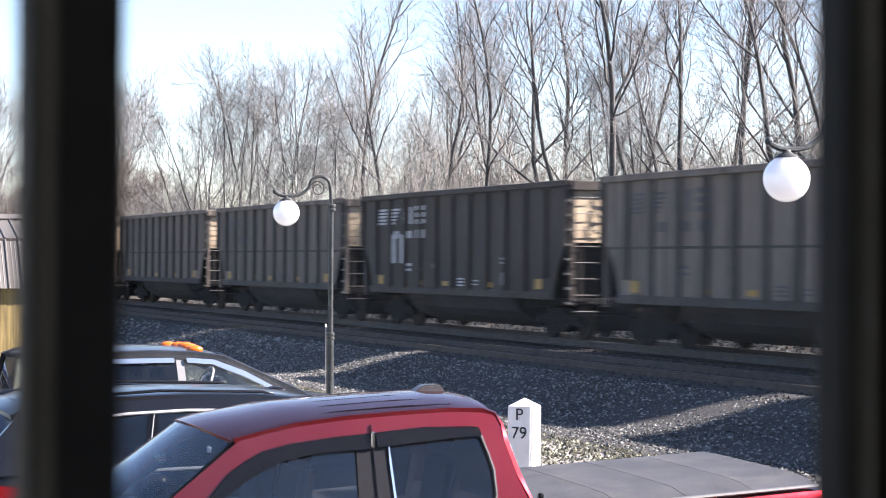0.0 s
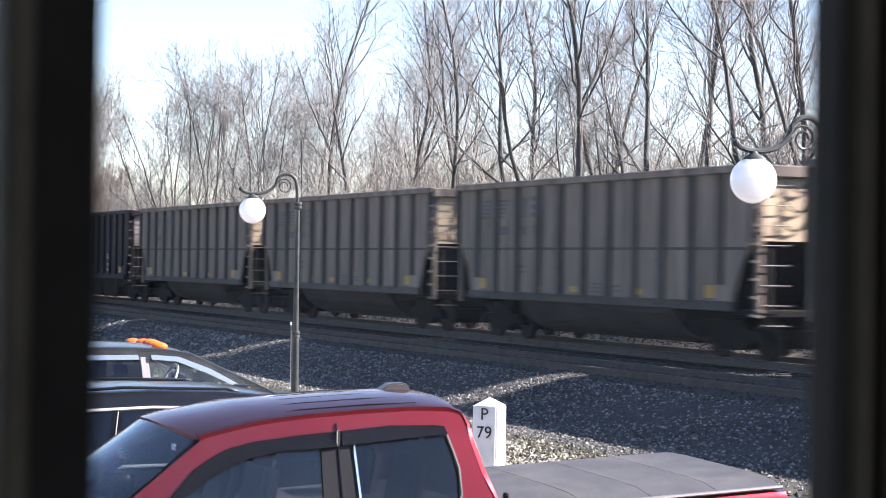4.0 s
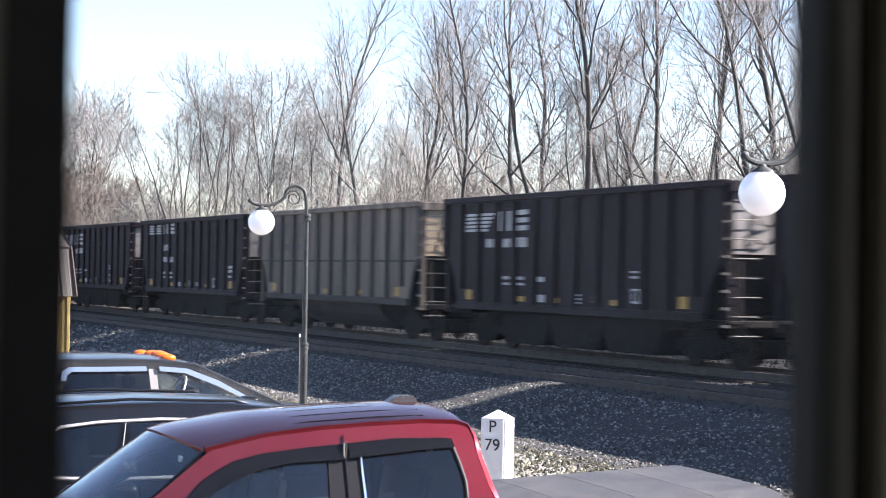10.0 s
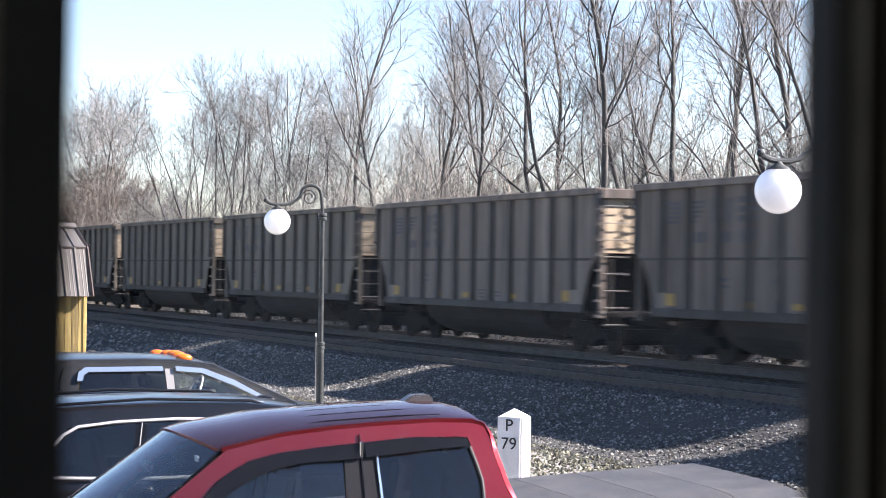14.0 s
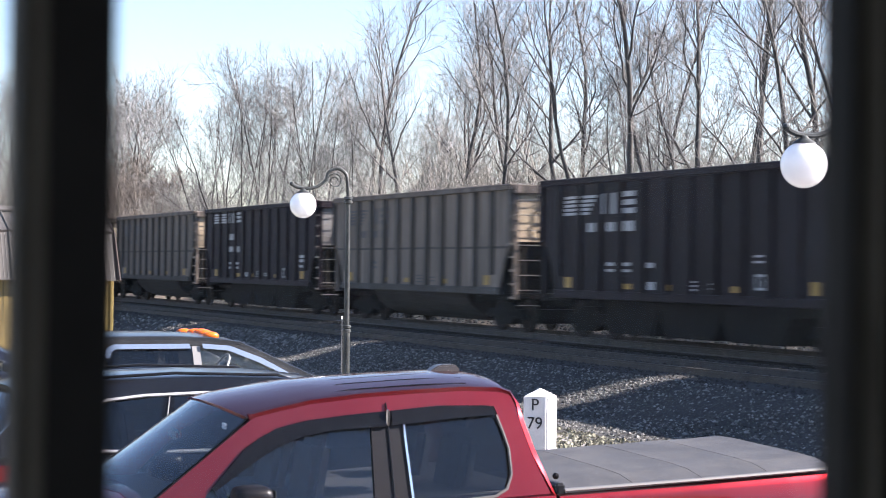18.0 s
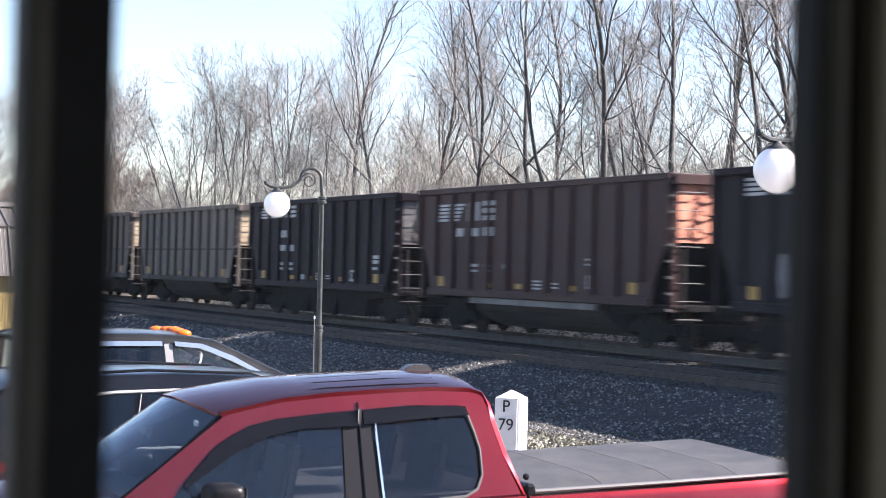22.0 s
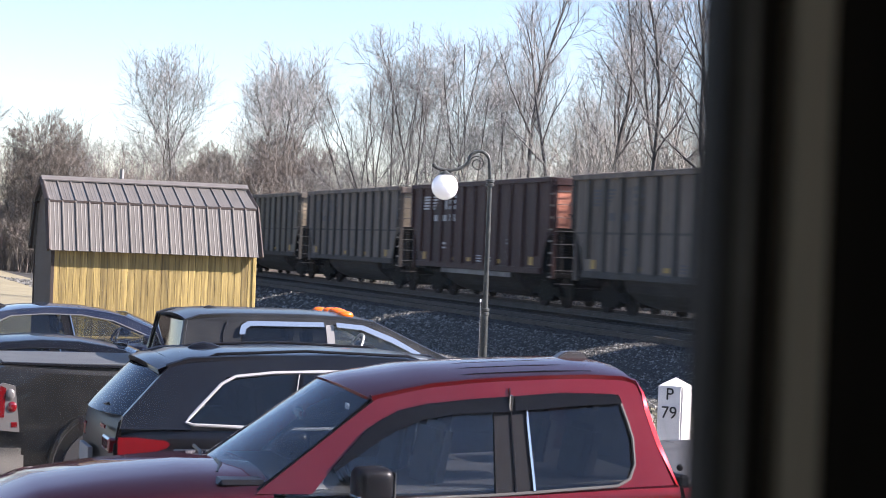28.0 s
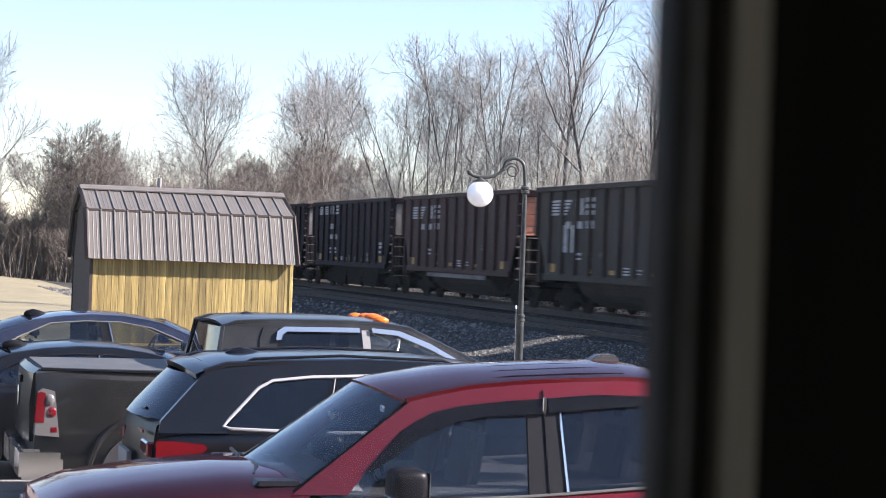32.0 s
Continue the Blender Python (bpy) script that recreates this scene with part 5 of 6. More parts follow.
def build_meshes():
    k = {}
    k["rib"] = box(-0.075, 0.075, -0.1, 0.02, FLOOR, TOP - 0.12, 0.012)
    # the lower corners are cut away over the trucks
    corner = [(HALF, 2.42), (HALF - 0.28, 2.30), (HALF - 0.62, 1.80), (HALF - 0.80, FLOOR + 0.12), (HALF - 0.80, FLOOR)]
    k["side"] = prism([(-HALF, TOP - 0.1), (HALF, TOP - 0.1)] + corner + [(-x, z) for x, z in corner[::-1]], "y", -0.025, 0.025)
    k["end_rib"] = box(-0.075, 0.075, -0.1, 0.02, 2.4, TOP - 0.12, 0.012)
    k["short_rib"] = box(-0.075, 0.075, -0.1, 0.02, 1.55, TOP - 0.12, 0.012)
    k["chord"] = box(-HALF - 0.03, HALF + 0.03, -0.12, 0.06, TOP - 0.16, TOP, 0.02)
    k["sill"] = box(-HALF + 0.8, HALF - 0.8, -0.09, 0.05, FLOOR - 0.14, FLOOR + 0.06, 0.015)
    k["seam"] = box(-HALF + 0.35, HALF - 0.35, -0.035, 0.0, 2.26, 2.32)
    # end sheet: upright above, slanting inwards below
    bm = bmesh.new()
    k["end"] = prism([(HALF, TOP - 0.1), (HALF, 2.44), (HALF - 0.05, 2.44), (HALF - 0.05, TOP - 0.1)], "y", -WID + 0.05, WID - 0.05, bm)
    # lower part of the end, its shade given by the dark underframe colour
    k["slope_sheet"] = prism([(HALF, 2.43), (HALF - 1.55, FLOOR), (HALF - 1.61, FLOOR), (HALF - 0.05, 2.43)], "y", -WID + 0.05, WID - 0.05)
    k["hose"] = tube([(0, -0.34, 0.16), (0.05, -0.2, -0.02), (0.05, 0.0, -0.08), (0.05, 0.2, 0.0), (0, 0.34, 0.18)], 0.022, 5)
    k["side_step"] = box(-0.07, 0.07, -0.05, 0.0, -0.03, 0.03)
    k["tub_band"] = box(-3.6, 3.6, -0.05, 0.0, 0.84, 1.0, 0.01)
    k["end_beam"] = box(HALF - 0.06, HALF + 0.12, -WID, WID, TOP - 0.26, TOP - 0.02, 0.02)
    k["platform"] = box(HALF - 1.5, HALF + 0.02, -WID + 0.1, WID - 0.1, 0.92, 1.06, 0.015)
    k["post"] = box(HALF - 0.09, HALF + 0.03, -0.06, 0.06, 0.9, TOP - 0.2, 0.01)
    k["rung"] = tube([(0, -0.3, -0.03), (0.09, -0.3, 0), (0.09, 0.3, 0), (0, 0.3, -0.03)], 0.012, 5)
    k["floor"] = box(-5.6, 5.6, -WID + 0.1, WID - 0.1, FLOOR - 0.1, FLOOR)
    # two round-bottomed tubs between the trucks
    n = 12
    prof = [(WID * 0.93 * math.cos(math.pi + math.pi * i / n), FLOOR - 0.02 + 0.93 * math.sin(math.pi + math.pi * i / n)) for i in range(n + 1)]
    k["tub"] = prism(prof, "x", -3.7, 3.7)
    k["truck_bolster"] = box(-0.45, 0.45, -0.95, 0.95, 0.22, 0.98)
    k["brake_beam"] = box(-1.3, 1.3, -0.6, 0.6, 0.36, 0.62)
    k["slope_brace"] = prism([(-1.5, FLOOR - 0.05), (1.75, 2.3), (1.75, 0.95), (-1.5, 0.75)], "y", -0.05, 0.05)
    hop = [(-1.45, FLOOR), (1.45, FLOOR), (1.3, 0.62), (1.05, 0.2), (-1.05, 0.2), (-1.3, 0.62)]
    k["bay"] = prism(hop, "y", -1.35, 1.35)
    k["centre_sill"] = box(-HALF - 0.45, HALF + 0.45, -0.2, 0.2, 0.72, 1.0)
    k["coupler"] = box(HALF + 0.3, HALF + 0.66, -0.14, 0.14, 0.72, 0.98, 0.04)
    # side frame of a truck
    sf = [(-1.25, 0.36), (-1.05, 0.62), (-0.6, 0.62), (-0.38, 0.8), (0.38, 0.8), (0.6, 0.62), (1.05, 0.62), (1.25, 0.36), (1.0, 0.34), (0.8, 0.42), (0.45, 0.2), (-0.45, 0.2), (-0.8, 0.42), (-1.0, 0.34)]
    k["side_frame"] = prism(sf, "y", -0.09, 0.09)
    bm = bmesh.new()
    for s in (-1, 1):
        g = bmesh.ops.create_cone(bm, cap_ends=True, segments=20, radius1=0.46, radius2=0.46, depth=0.13)
        bmesh.ops.rotate(bm, verts=g["verts"], matrix=Matrix.Rotation(math.pi / 2, 3, "X"))
        bmesh.ops.translate(bm, verts=g["verts"], vec=(0, s * 0.753, 0))
    tube([(0, -0.75, 0), (0, 0.75, 0)], 0.09, 8, bm)
    k["wheelset"] = bm
    k["wheel_rim"] = tube([(0.44 * math.cos(2 * math.pi * i / 20), 0, 0.44 * math.sin(2 * math.pi * i / 20)) for i in range(21)], 0.022, 4, caps=False)
    k["patch"] = box(-0.17, 0.17, -0.008, 0.0, -0.07, 0.07)
    k["brake_wheel"] = tube([(0.28 * math.cos(2 * math.pi * i / 14), 0.28 * math.sin(2 * math.pi * i / 14), 0) for i in range(15)], 0.025, 5, caps=False)
    k["load"] = bmesh.new()
    nx, ny = 28, 6
    grid = [[k["load"].verts.new((-6.9 + 13.8 * i / nx, -1.5 + 3.0 * j / ny, TOP - 0.45 + 0.35 * (1 - abs(2 * j / ny - 1)) + 0.08 * noise.noise((i * 0.9, j * 1.3, 3)))) for j in range(ny + 1)] for i in range(nx + 1)]
    for i in range(nx):
        for j in range(ny):
            k["load"].faces.new((grid[i][j], grid[i + 1][j], grid[i + 1][j + 1], grid[i][j + 1]))
    return k


BM = build_meshes()
MESH = {}
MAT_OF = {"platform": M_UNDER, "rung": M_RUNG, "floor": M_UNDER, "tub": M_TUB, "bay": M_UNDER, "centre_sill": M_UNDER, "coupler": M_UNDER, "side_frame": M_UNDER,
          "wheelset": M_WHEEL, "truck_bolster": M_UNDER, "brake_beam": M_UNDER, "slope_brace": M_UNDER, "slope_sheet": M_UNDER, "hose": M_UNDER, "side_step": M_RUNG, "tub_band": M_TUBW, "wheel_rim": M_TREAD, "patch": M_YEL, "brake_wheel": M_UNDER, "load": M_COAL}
for key, m in MAT_OF.items():
    MESH[key] = bar_mesh(key, BM[key], m)
for cname, m in CAR_MATS.items():
    for key in ("rib", "end_rib", "short_rib", "side", "chord", "sill", "seam", "post", "end_beam"):
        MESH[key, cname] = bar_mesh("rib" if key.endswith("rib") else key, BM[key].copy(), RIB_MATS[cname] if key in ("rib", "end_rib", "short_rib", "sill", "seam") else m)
    bm = BM["side"].copy()
    for i in range(13):
        x = -HALF + 0.08 + (2 * HALF - 0.16) * i / 12
        box(x - 0.075, x + 0.075, -0.1, -0.02, 2.45 if i in (0, 1, 11, 12) else FLOOR, TOP - 0.12, bm=bm)
    MESH["far_side", cname] = bar_mesh("side", bm, m)
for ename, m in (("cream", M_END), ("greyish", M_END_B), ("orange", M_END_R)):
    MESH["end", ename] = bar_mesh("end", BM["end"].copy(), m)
for lk, lm, key in (("hopper", M_WHITE, "white_h"), ("tub", M_WHITE, "white_t"), ("tub", M_DARKL, "dark_t"), ("tub", M_WHITE, "white_b")):
    MESH["lettering", key] = letter_bars(lk, lm)
for key in ("white_panel",):
    bm = bmesh.new()
    for (x, z, w, h) in ((-4.7, 1.9, 0.35, 0.85), (-3.95, 1.9, 0.35, 0.85)):
        box(x, x + w, -0.05, -0.035, z, z + h, bm=bm)
    MESH[key] = bar_mesh("panel_mark", bm, mat("worn_white_panel", (0.42, 0.42, 0.43), 0.7, var=0.3, dirt=(0.1, 0.1, 0.1), dirt_amt=0.5))

LABELS = {
    "grey": "grey steel coal gondola with ribbed sides and faded dark lettering",
    "olive": "sooty olive grey coal gondola with ribbed sides",
    "black": "black steel coal hopper with white lettering on ribbed sides",
    "brown": "sooty brown coal gondola with worn pale markings",
    "maroon": "dark maroon coal gondola with rusty orange ends",
}


def graffiti(parent, x0, x1, seed, height):
    r = random.Random(seed)
    x = x0
    while x < x1:
        w = r.uniform(0.35, 0.8)
        h = height * r.uniform(0.55, 1.0)
        i = r.choice((0, 1, 2, 2))
        n = 12
        vs = []
        blob = bmesh.new()
        for j in range(n):
            a = 2 * math.pi * j / n
            k = r.uniform(0.82, 1.08)
            vs.append(blob.verts.new((x + w / 2 + 0.62 * w * k * math.copysign(abs(math.cos(a)) ** 0.6, math.cos(a)), -0.034 - 0.002 * i, 1.3 + h / 2 + 0.5 * h * k * math.copysign(abs(math.sin(a)) ** 0.6, math.sin(a)))))
        blob.faces.new(vs)
        bmesh.ops.solidify(blob, geom=blob.faces[:], thickness=0.003)
        part("graffiti", blob, GRAF[i], parent, "pale spray-painted graffiti").location = (0, -WID, 0)
        x += w * r.uniform(0.7, 1.15)


def coal_car(k, color):
    hopper = color == "black"
    c = thing("coal_hopper" if hopper else "coal_gondola", pose(0, TRAIN_Y, RAIL_Z), LABELS[color], "railcar", "coal cars of the passing train")
    if k in (30, 32):
        c["label"] = "black steel coal hopper with white lettering and pale graffiti"
    for s, a in ((-WID, 0), (WID, 180)):
        side = share("side", MESH["side" if a == 0 else "far_side", color], c, pose(0, s, 0, 0, 0, a))
        n = (14 if hopper else 13) if a == 0 else 0
        for i in range(n):
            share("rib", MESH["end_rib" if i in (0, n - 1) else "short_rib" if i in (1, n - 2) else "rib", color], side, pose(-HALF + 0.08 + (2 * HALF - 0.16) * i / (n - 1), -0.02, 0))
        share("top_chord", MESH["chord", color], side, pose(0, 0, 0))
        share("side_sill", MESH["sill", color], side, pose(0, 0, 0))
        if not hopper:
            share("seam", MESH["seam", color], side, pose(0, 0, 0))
        if a == 0:
            if hopper:
                marks = MESH["lettering", "white_b" if k in (2, 8, 9, 10, 13, 14, 24, 31, 39) else "white_h"]
            else:
                marks = MESH["lettering", "dark_t" if color in ("grey", "olive") else "white_t"]
            for me in marks:
                share("lettering", me, side, pose(0, 0, 0))
            if color == "brown":
                share("panel_mark", MESH["white_panel"], side, pose(0, 0, 0))
            for px in (-5.55, -2.4, -0.55, 2.45, 5.45):
                big = abs(px) > 5
                share("reflector", MESH["patch"], side, pose(px, -0.03, 1.4 if big else 1.34) @ Matrix.Diagonal((1.0, 1.0, 1.9 if big else 0.95, 1)))
            for i in range(8):
                share("side_step", MESH["side_step"], side, pose(HALF - 0.03, -0.02, 0.95 + i * 0.36))
    for a in (0, 180):
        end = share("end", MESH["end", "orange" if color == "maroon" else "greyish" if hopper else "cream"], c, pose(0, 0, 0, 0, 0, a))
        share("end_beam", MESH["end_beam", color], end, pose(0, 0, 0))
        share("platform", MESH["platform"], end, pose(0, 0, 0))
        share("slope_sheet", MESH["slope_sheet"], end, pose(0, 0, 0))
        for hz in (2.72, 3.1, 3.5):
            share("air_hose", MESH["hose"], end, pose(HALF + 0.02, -0.75 + 0.2 * (hz - 2.7), hz))
        for s in (-1, 1):
            share("corner_post", MESH["post", color], end, pose(0, s * (WID - 0.08), 0))
        share("coupler", MESH["coupler"], end, pose(0, 0, 0))
        for i in range(8):
            share("rung", MESH["rung"], end, pose(HALF + 0.02, -WID + 0.4, 0.75 + i * 0.4))
        for i in range(3):
            share("grab_iron", MESH["rung"], end, pose(HALF + 0.02, 0.5, 2.5 + i * 0.4))
        if a == 0:
            share("brake_wheel", MESH["brake_wheel"], end, pose(HALF + 0.1, 0.45, 2.2, 0, 90, 0))
        # a truck with two wheelsets
        tr = share("side_frame", MESH["side_frame"], c, pose(0, 0, 0, 0, 0, a) @ pose(5.5, -1.02, 0))
        share("bolster_frame", MESH["side_frame"], tr, pose(0, 2.04, 0))
        share("truck_bolster", MESH["truck_bolster"], tr, pose(0, 1.02, 0))
        share("brake_beam", MESH["brake_beam"], tr, pose(0, 1.02, 0))
        for ys in (-1.25, 0.6):
            share("slope_brace", MESH["slope_brace"], end, pose(5.35, ys, 0))
        for d in (-0.9, 0.9):
            ws = share("wheelset", MESH["wheelset"], tr, pose(d, 1.02, 0.46))
    share("floor", MESH["floor"], c, pose(0, 0, 0))
    share("centre_sill", MESH["centre_sill"], c, pose(0, 0, 0))
    share("coal_load", MESH["load"], c, pose(0, 0, 0))
    if hopper:
        for x in (-2.9, 0, 2.9):
            share("hopper_bay", MESH["bay"], c, pose(x * 0.95, 0, 0))
    else:
        share("tub", MESH["tub"], c, pose(0, 0, 0))
        if color == "maroon":
            share("tub_band", MESH["tub_band"], c, pose(0, -WID + 0.04, 0))
    if k == 30:
        graffiti(c, -4.6, 4.2, 3, 1.15)
    if k == 32:
        graffiti(c, -3.4, 4.0, 8, 0.9)
    return c


cars = [(k, coal_car(k, CAR_COLOR[k])) for k in range(-5, 45)]

# ---- bare woods behind the track ----
M_BARK = mat("grey_bark", (0.06, 0.057, 0.052), 0.9, var=0.35, scale=2.5, bump=0.5, bscale=12, rnd=0.2)
M_TWIG = mat("twig_bark", (0.20, 0.195, 0.184), 0.85, var=0.3, scale=2, rnd=0.2)
M_TWIG_L = mat("pale_grey_twigs", (0.17, 0.166, 0.156), 0.85, var=0.3, scale=2, rnd=0.15)
M_TWIG_R = mat("reddish_twigs", (0.17, 0.163, 0.151), 0.85, var=0.3, scale=1)
M_BRUSH = mat("brush_stems", (0.17, 0.16, 0.14), 0.9, var=0.35, scale=0.3)
M_THICKET = mat("thicket_stems", (0.115, 0.099, 0.083), 0.9, var=0.35, scale=0.2)


class Limbs:
    """Tapered round limbs, gathered as one list of points and faces."""

    def __init__(self):
        self.v, self.f = [], []

    def limb(self, pts, r0, r1, sides):
        n, base = len(pts), len(self.v)
        for i, p in enumerate(pts):
            d = (pts[min(i + 1, n - 1)] - pts[max(i - 1, 0)])
            a = Vector((d.y, -d.x, 0.001)).normalized() if abs(d.x) + abs(d.y) > 1e-4 else Vector((1, 0, 0))
            b = d.cross(a).normalized()
            r = r0 + (r1 - r0) * i / (n - 1)
            for k in range(sides):
                w = 2 * math.pi * k / sides
                q = p + (a * math.cos(w) + b * math.sin(w)) * r
                self.v.append((q.x, q.y, q.z))
        for i in range(n - 1):
            for k in range(sides):
                c, e = base + i * sides, (k + 1) % sides
                self.f.append((c + k, c + e, c + sides + e, c + sides + k))

    def mesh(self, name, m):
        me = bpy.data.meshes.new(name)
        me.from_pydata(self.v, [], self.f)
        me.materials.append(m)
        for p in me.polygons:
            p.use_smooth = True
        return me


def grow(r, height, fork_at, limbs, angle, stems=1, twigs=6, sweep=0.5, thin=1.0):
    """Trunk limbs and crown twigs of a bare tree: a trunk that forks into ascending limbs, each with side branches and fine twigs."""
    trunk, crown = Limbs(), Limbs()

    def path(p, d, length, n, wander, rise):
        pts, q, w = [p.copy()], p.copy(), d.copy()
        for i in range(n):
            w = (w + Vector((r.gauss(0, wander), r.gauss(0, wander), r.gauss(rise, wander * 0.5)))).normalized()
            q = q + w * (length / n)
            pts.append(q.copy())
        return pts

    def along(pts, t):
        n = len(pts) - 1
        i = min(int(t * n), n - 1)
        return pts[i].lerp(pts[i + 1], t * n - i), (pts[i + 1] - pts[i]).normalized()

    def aside(w, deg, turn):
        u = w.cross(Vector((0.3, 0.2, 0.93)) if abs(w.z) < 0.9 else Vector((1, 0.2, 0))).normalized()
        v = w.cross(u)
        k = radians(deg)
        return w * math.cos(k) + (u * math.cos(turn) + v * math.sin(turn)) * math.sin(k)

    def twig(p, d, length, rad):
        pts = path(p, d, length, 3, 0.10, 0.07)
        crown.limb(pts, rad, rad * 0.45, 3)
        turn = r.uniform(0, 6.28)
        for j in range(twigs):
            o, w = along(pts, 0.15 + 0.85 * (j + r.random()) / twigs)
            turn += 2.4
            crown.limb(path(o, aside(w, r.uniform(20, 46), turn), length * r.uniform(0.35, 0.7), 2, 0.10, 0.06), max(rad * 0.5, 0.006 * thin), 0.004 * thin, 3)

    def limb(p, d, length, rad, level):
        pts = path(p, d, length, 7, 0.15, 0.09)
        (trunk if level < 2 else crown).limb(pts, rad, rad * 0.32, 6 if level == 0 else 4)
        n = (7, 6, 5)[level]
        turn = r.uniform(0, 6.28)
        for j in range(n):
            t = 0.18 + 0.8 * (j + r.random() * 0.8) / n
            o, w = along(pts, t)
            turn += r.uniform(1.7, 3.0)
            nd = aside(w, r.uniform(24, 52), turn)
            ln = length * (0.62 - 0.3 * t) * r.uniform(0.75, 1.25)
            rr = max(rad * (1 - 0.65 * t) * 0.5, 0.009 * thin)
            if level < 1:
                limb(o, nd, ln, rr, level + 1)
            else:
                twig(o, nd, ln * 1.15, max(rr * 0.8, 0.008 * thin))
        twig(pts[-1], (pts[-1] - pts[-2]).normalized(), length * 0.28, rad * 0.32)

    for s in range(stems):
        a = 6.28 * s / stems + r.uniform(-0.5, 0.5)
        tilt = r.uniform(0.0, 0.05) if stems == 1 else r.uniform(0.04, 0.40)
        d = Vector((math.cos(a) * tilt, math.sin(a) * tilt, 1)).normalized()
        h = height * (r.uniform(0.88, 1.06) if stems == 1 else r.uniform(0.97, 1.03) * (1 - 0.55 * tilt))
        rad = height * 0.0078 * (1 if stems == 1 else 0.6)
        base = Vector((math.cos(a) * 0.2 * (stems > 1), math.sin(a) * 0.2 * (stems > 1), -0.3))
        pts = path(base, d, h * 0.86, 10, 0.075 if stems == 1 else 0.06, 0.07 if stems == 1 else 0.012)
        trunk.limb(pts, rad, rad * 0.22, 8)
        turn = r.uniform(0, 6.28)
        for j in range(limbs):
            t = fork_at + (0.97 - fork_at) * ((j + r.random() * 0.7) / limbs) ** 0.9
            o, w = along(pts, t)
            turn += r.uniform(1.9, 2.9)
            limb(o, aside(w, r.uniform(*angle), turn), h * sweep * (1.0 - 0.72 * t) * min(1.0, 0.3 + 1.2 * t) * r.uniform(0.8, 1.2), rad * (1 - 0.72 * t) * r.uniform(0.4, 0.6), 0)
        # dead stubs low on the trunk
        for j in range(3 if stems == 1 else 1):
            o, w = along(pts, r.uniform(0.12, fork_at))
            crown.limb(path(o, aside(w, r.uniform(50, 85), r.uniform(0, 6.28)), r.uniform(0.6, 2.2), 3, 0.2, 0.05), 0.022, 0.007, 3)
    return trunk, crown


def tree_kinds():
    r = random.Random(11)
    kinds = []
    for i in range(5):      # tall, slender, forking
        kinds.append(("tall", grow(r, 16.5, 0.30 + 0.05 * (i % 3), 13, (18, 50), twigs=2, sweep=0.38, thin=0.9), M_TWIG))
    for i in range(3):      # many-stemmed with a wide round crown
        kinds.append(("wide", grow(r, 14.0, 0.14, 7, (22, 50), stems=6, twigs=2, sweep=0.42, thin=1.1), M_TWIG_L))
    for i in range(3):      # thin young poles
        kinds.append(("pole", grow(r, 11.0, 0.3, 7, (22, 52), twigs=2, sweep=0.40, thin=1.0), M_TWIG_R))
    for i in range(2):      # one trunk under a broad rounded crown
        kinds.append(("round", grow(r, 13.0, 0.16, 15, (26, 62), twigs=4, sweep=0.78, thin=1.7), M_TWIG_L))
    for i in range(2):      # low and bushy
        kinds.append(("bushy", grow(r, 7.5, 0.08, 10, (30, 75), stems=5, twigs=5, sweep=0.6, thin=1.5), M_THICKET))
    out = {}
    for kind, (tr, cr), m in kinds:
        out.setdefault(kind, []).append((tr.mesh("trunk", M_BARK), cr.mesh("crown", m)))
    return out


KINDS = tree_kinds()
TREE_LABEL = {"tall": "tall bare grey tree with forking limbs behind the track", "wide": "bare many-stemmed tree with a wide rounded crown", "pole": "thin young bare tree with reddish twigs", "round": "bare tree with a broad rounded crown of fine branches", "bushy": "low dark bushy leafless tree at the field edge"}
tree_rng = random.Random(23)


def tree(kind, i, x, y, size, turn):
    t = thing("tree", pose(x, y, ground_z(x, y), 0, 0, turn) @ Matrix.Scale(size, 4), TREE_LABEL[kind], "tree", "bare trees of the wood")
    tr, cr = KINDS[kind][i % len(KINDS[kind])]
    share("trunk", tr, t, Matrix.Identity(4))
    share("crown", cr, t, Matrix.Identity(4))


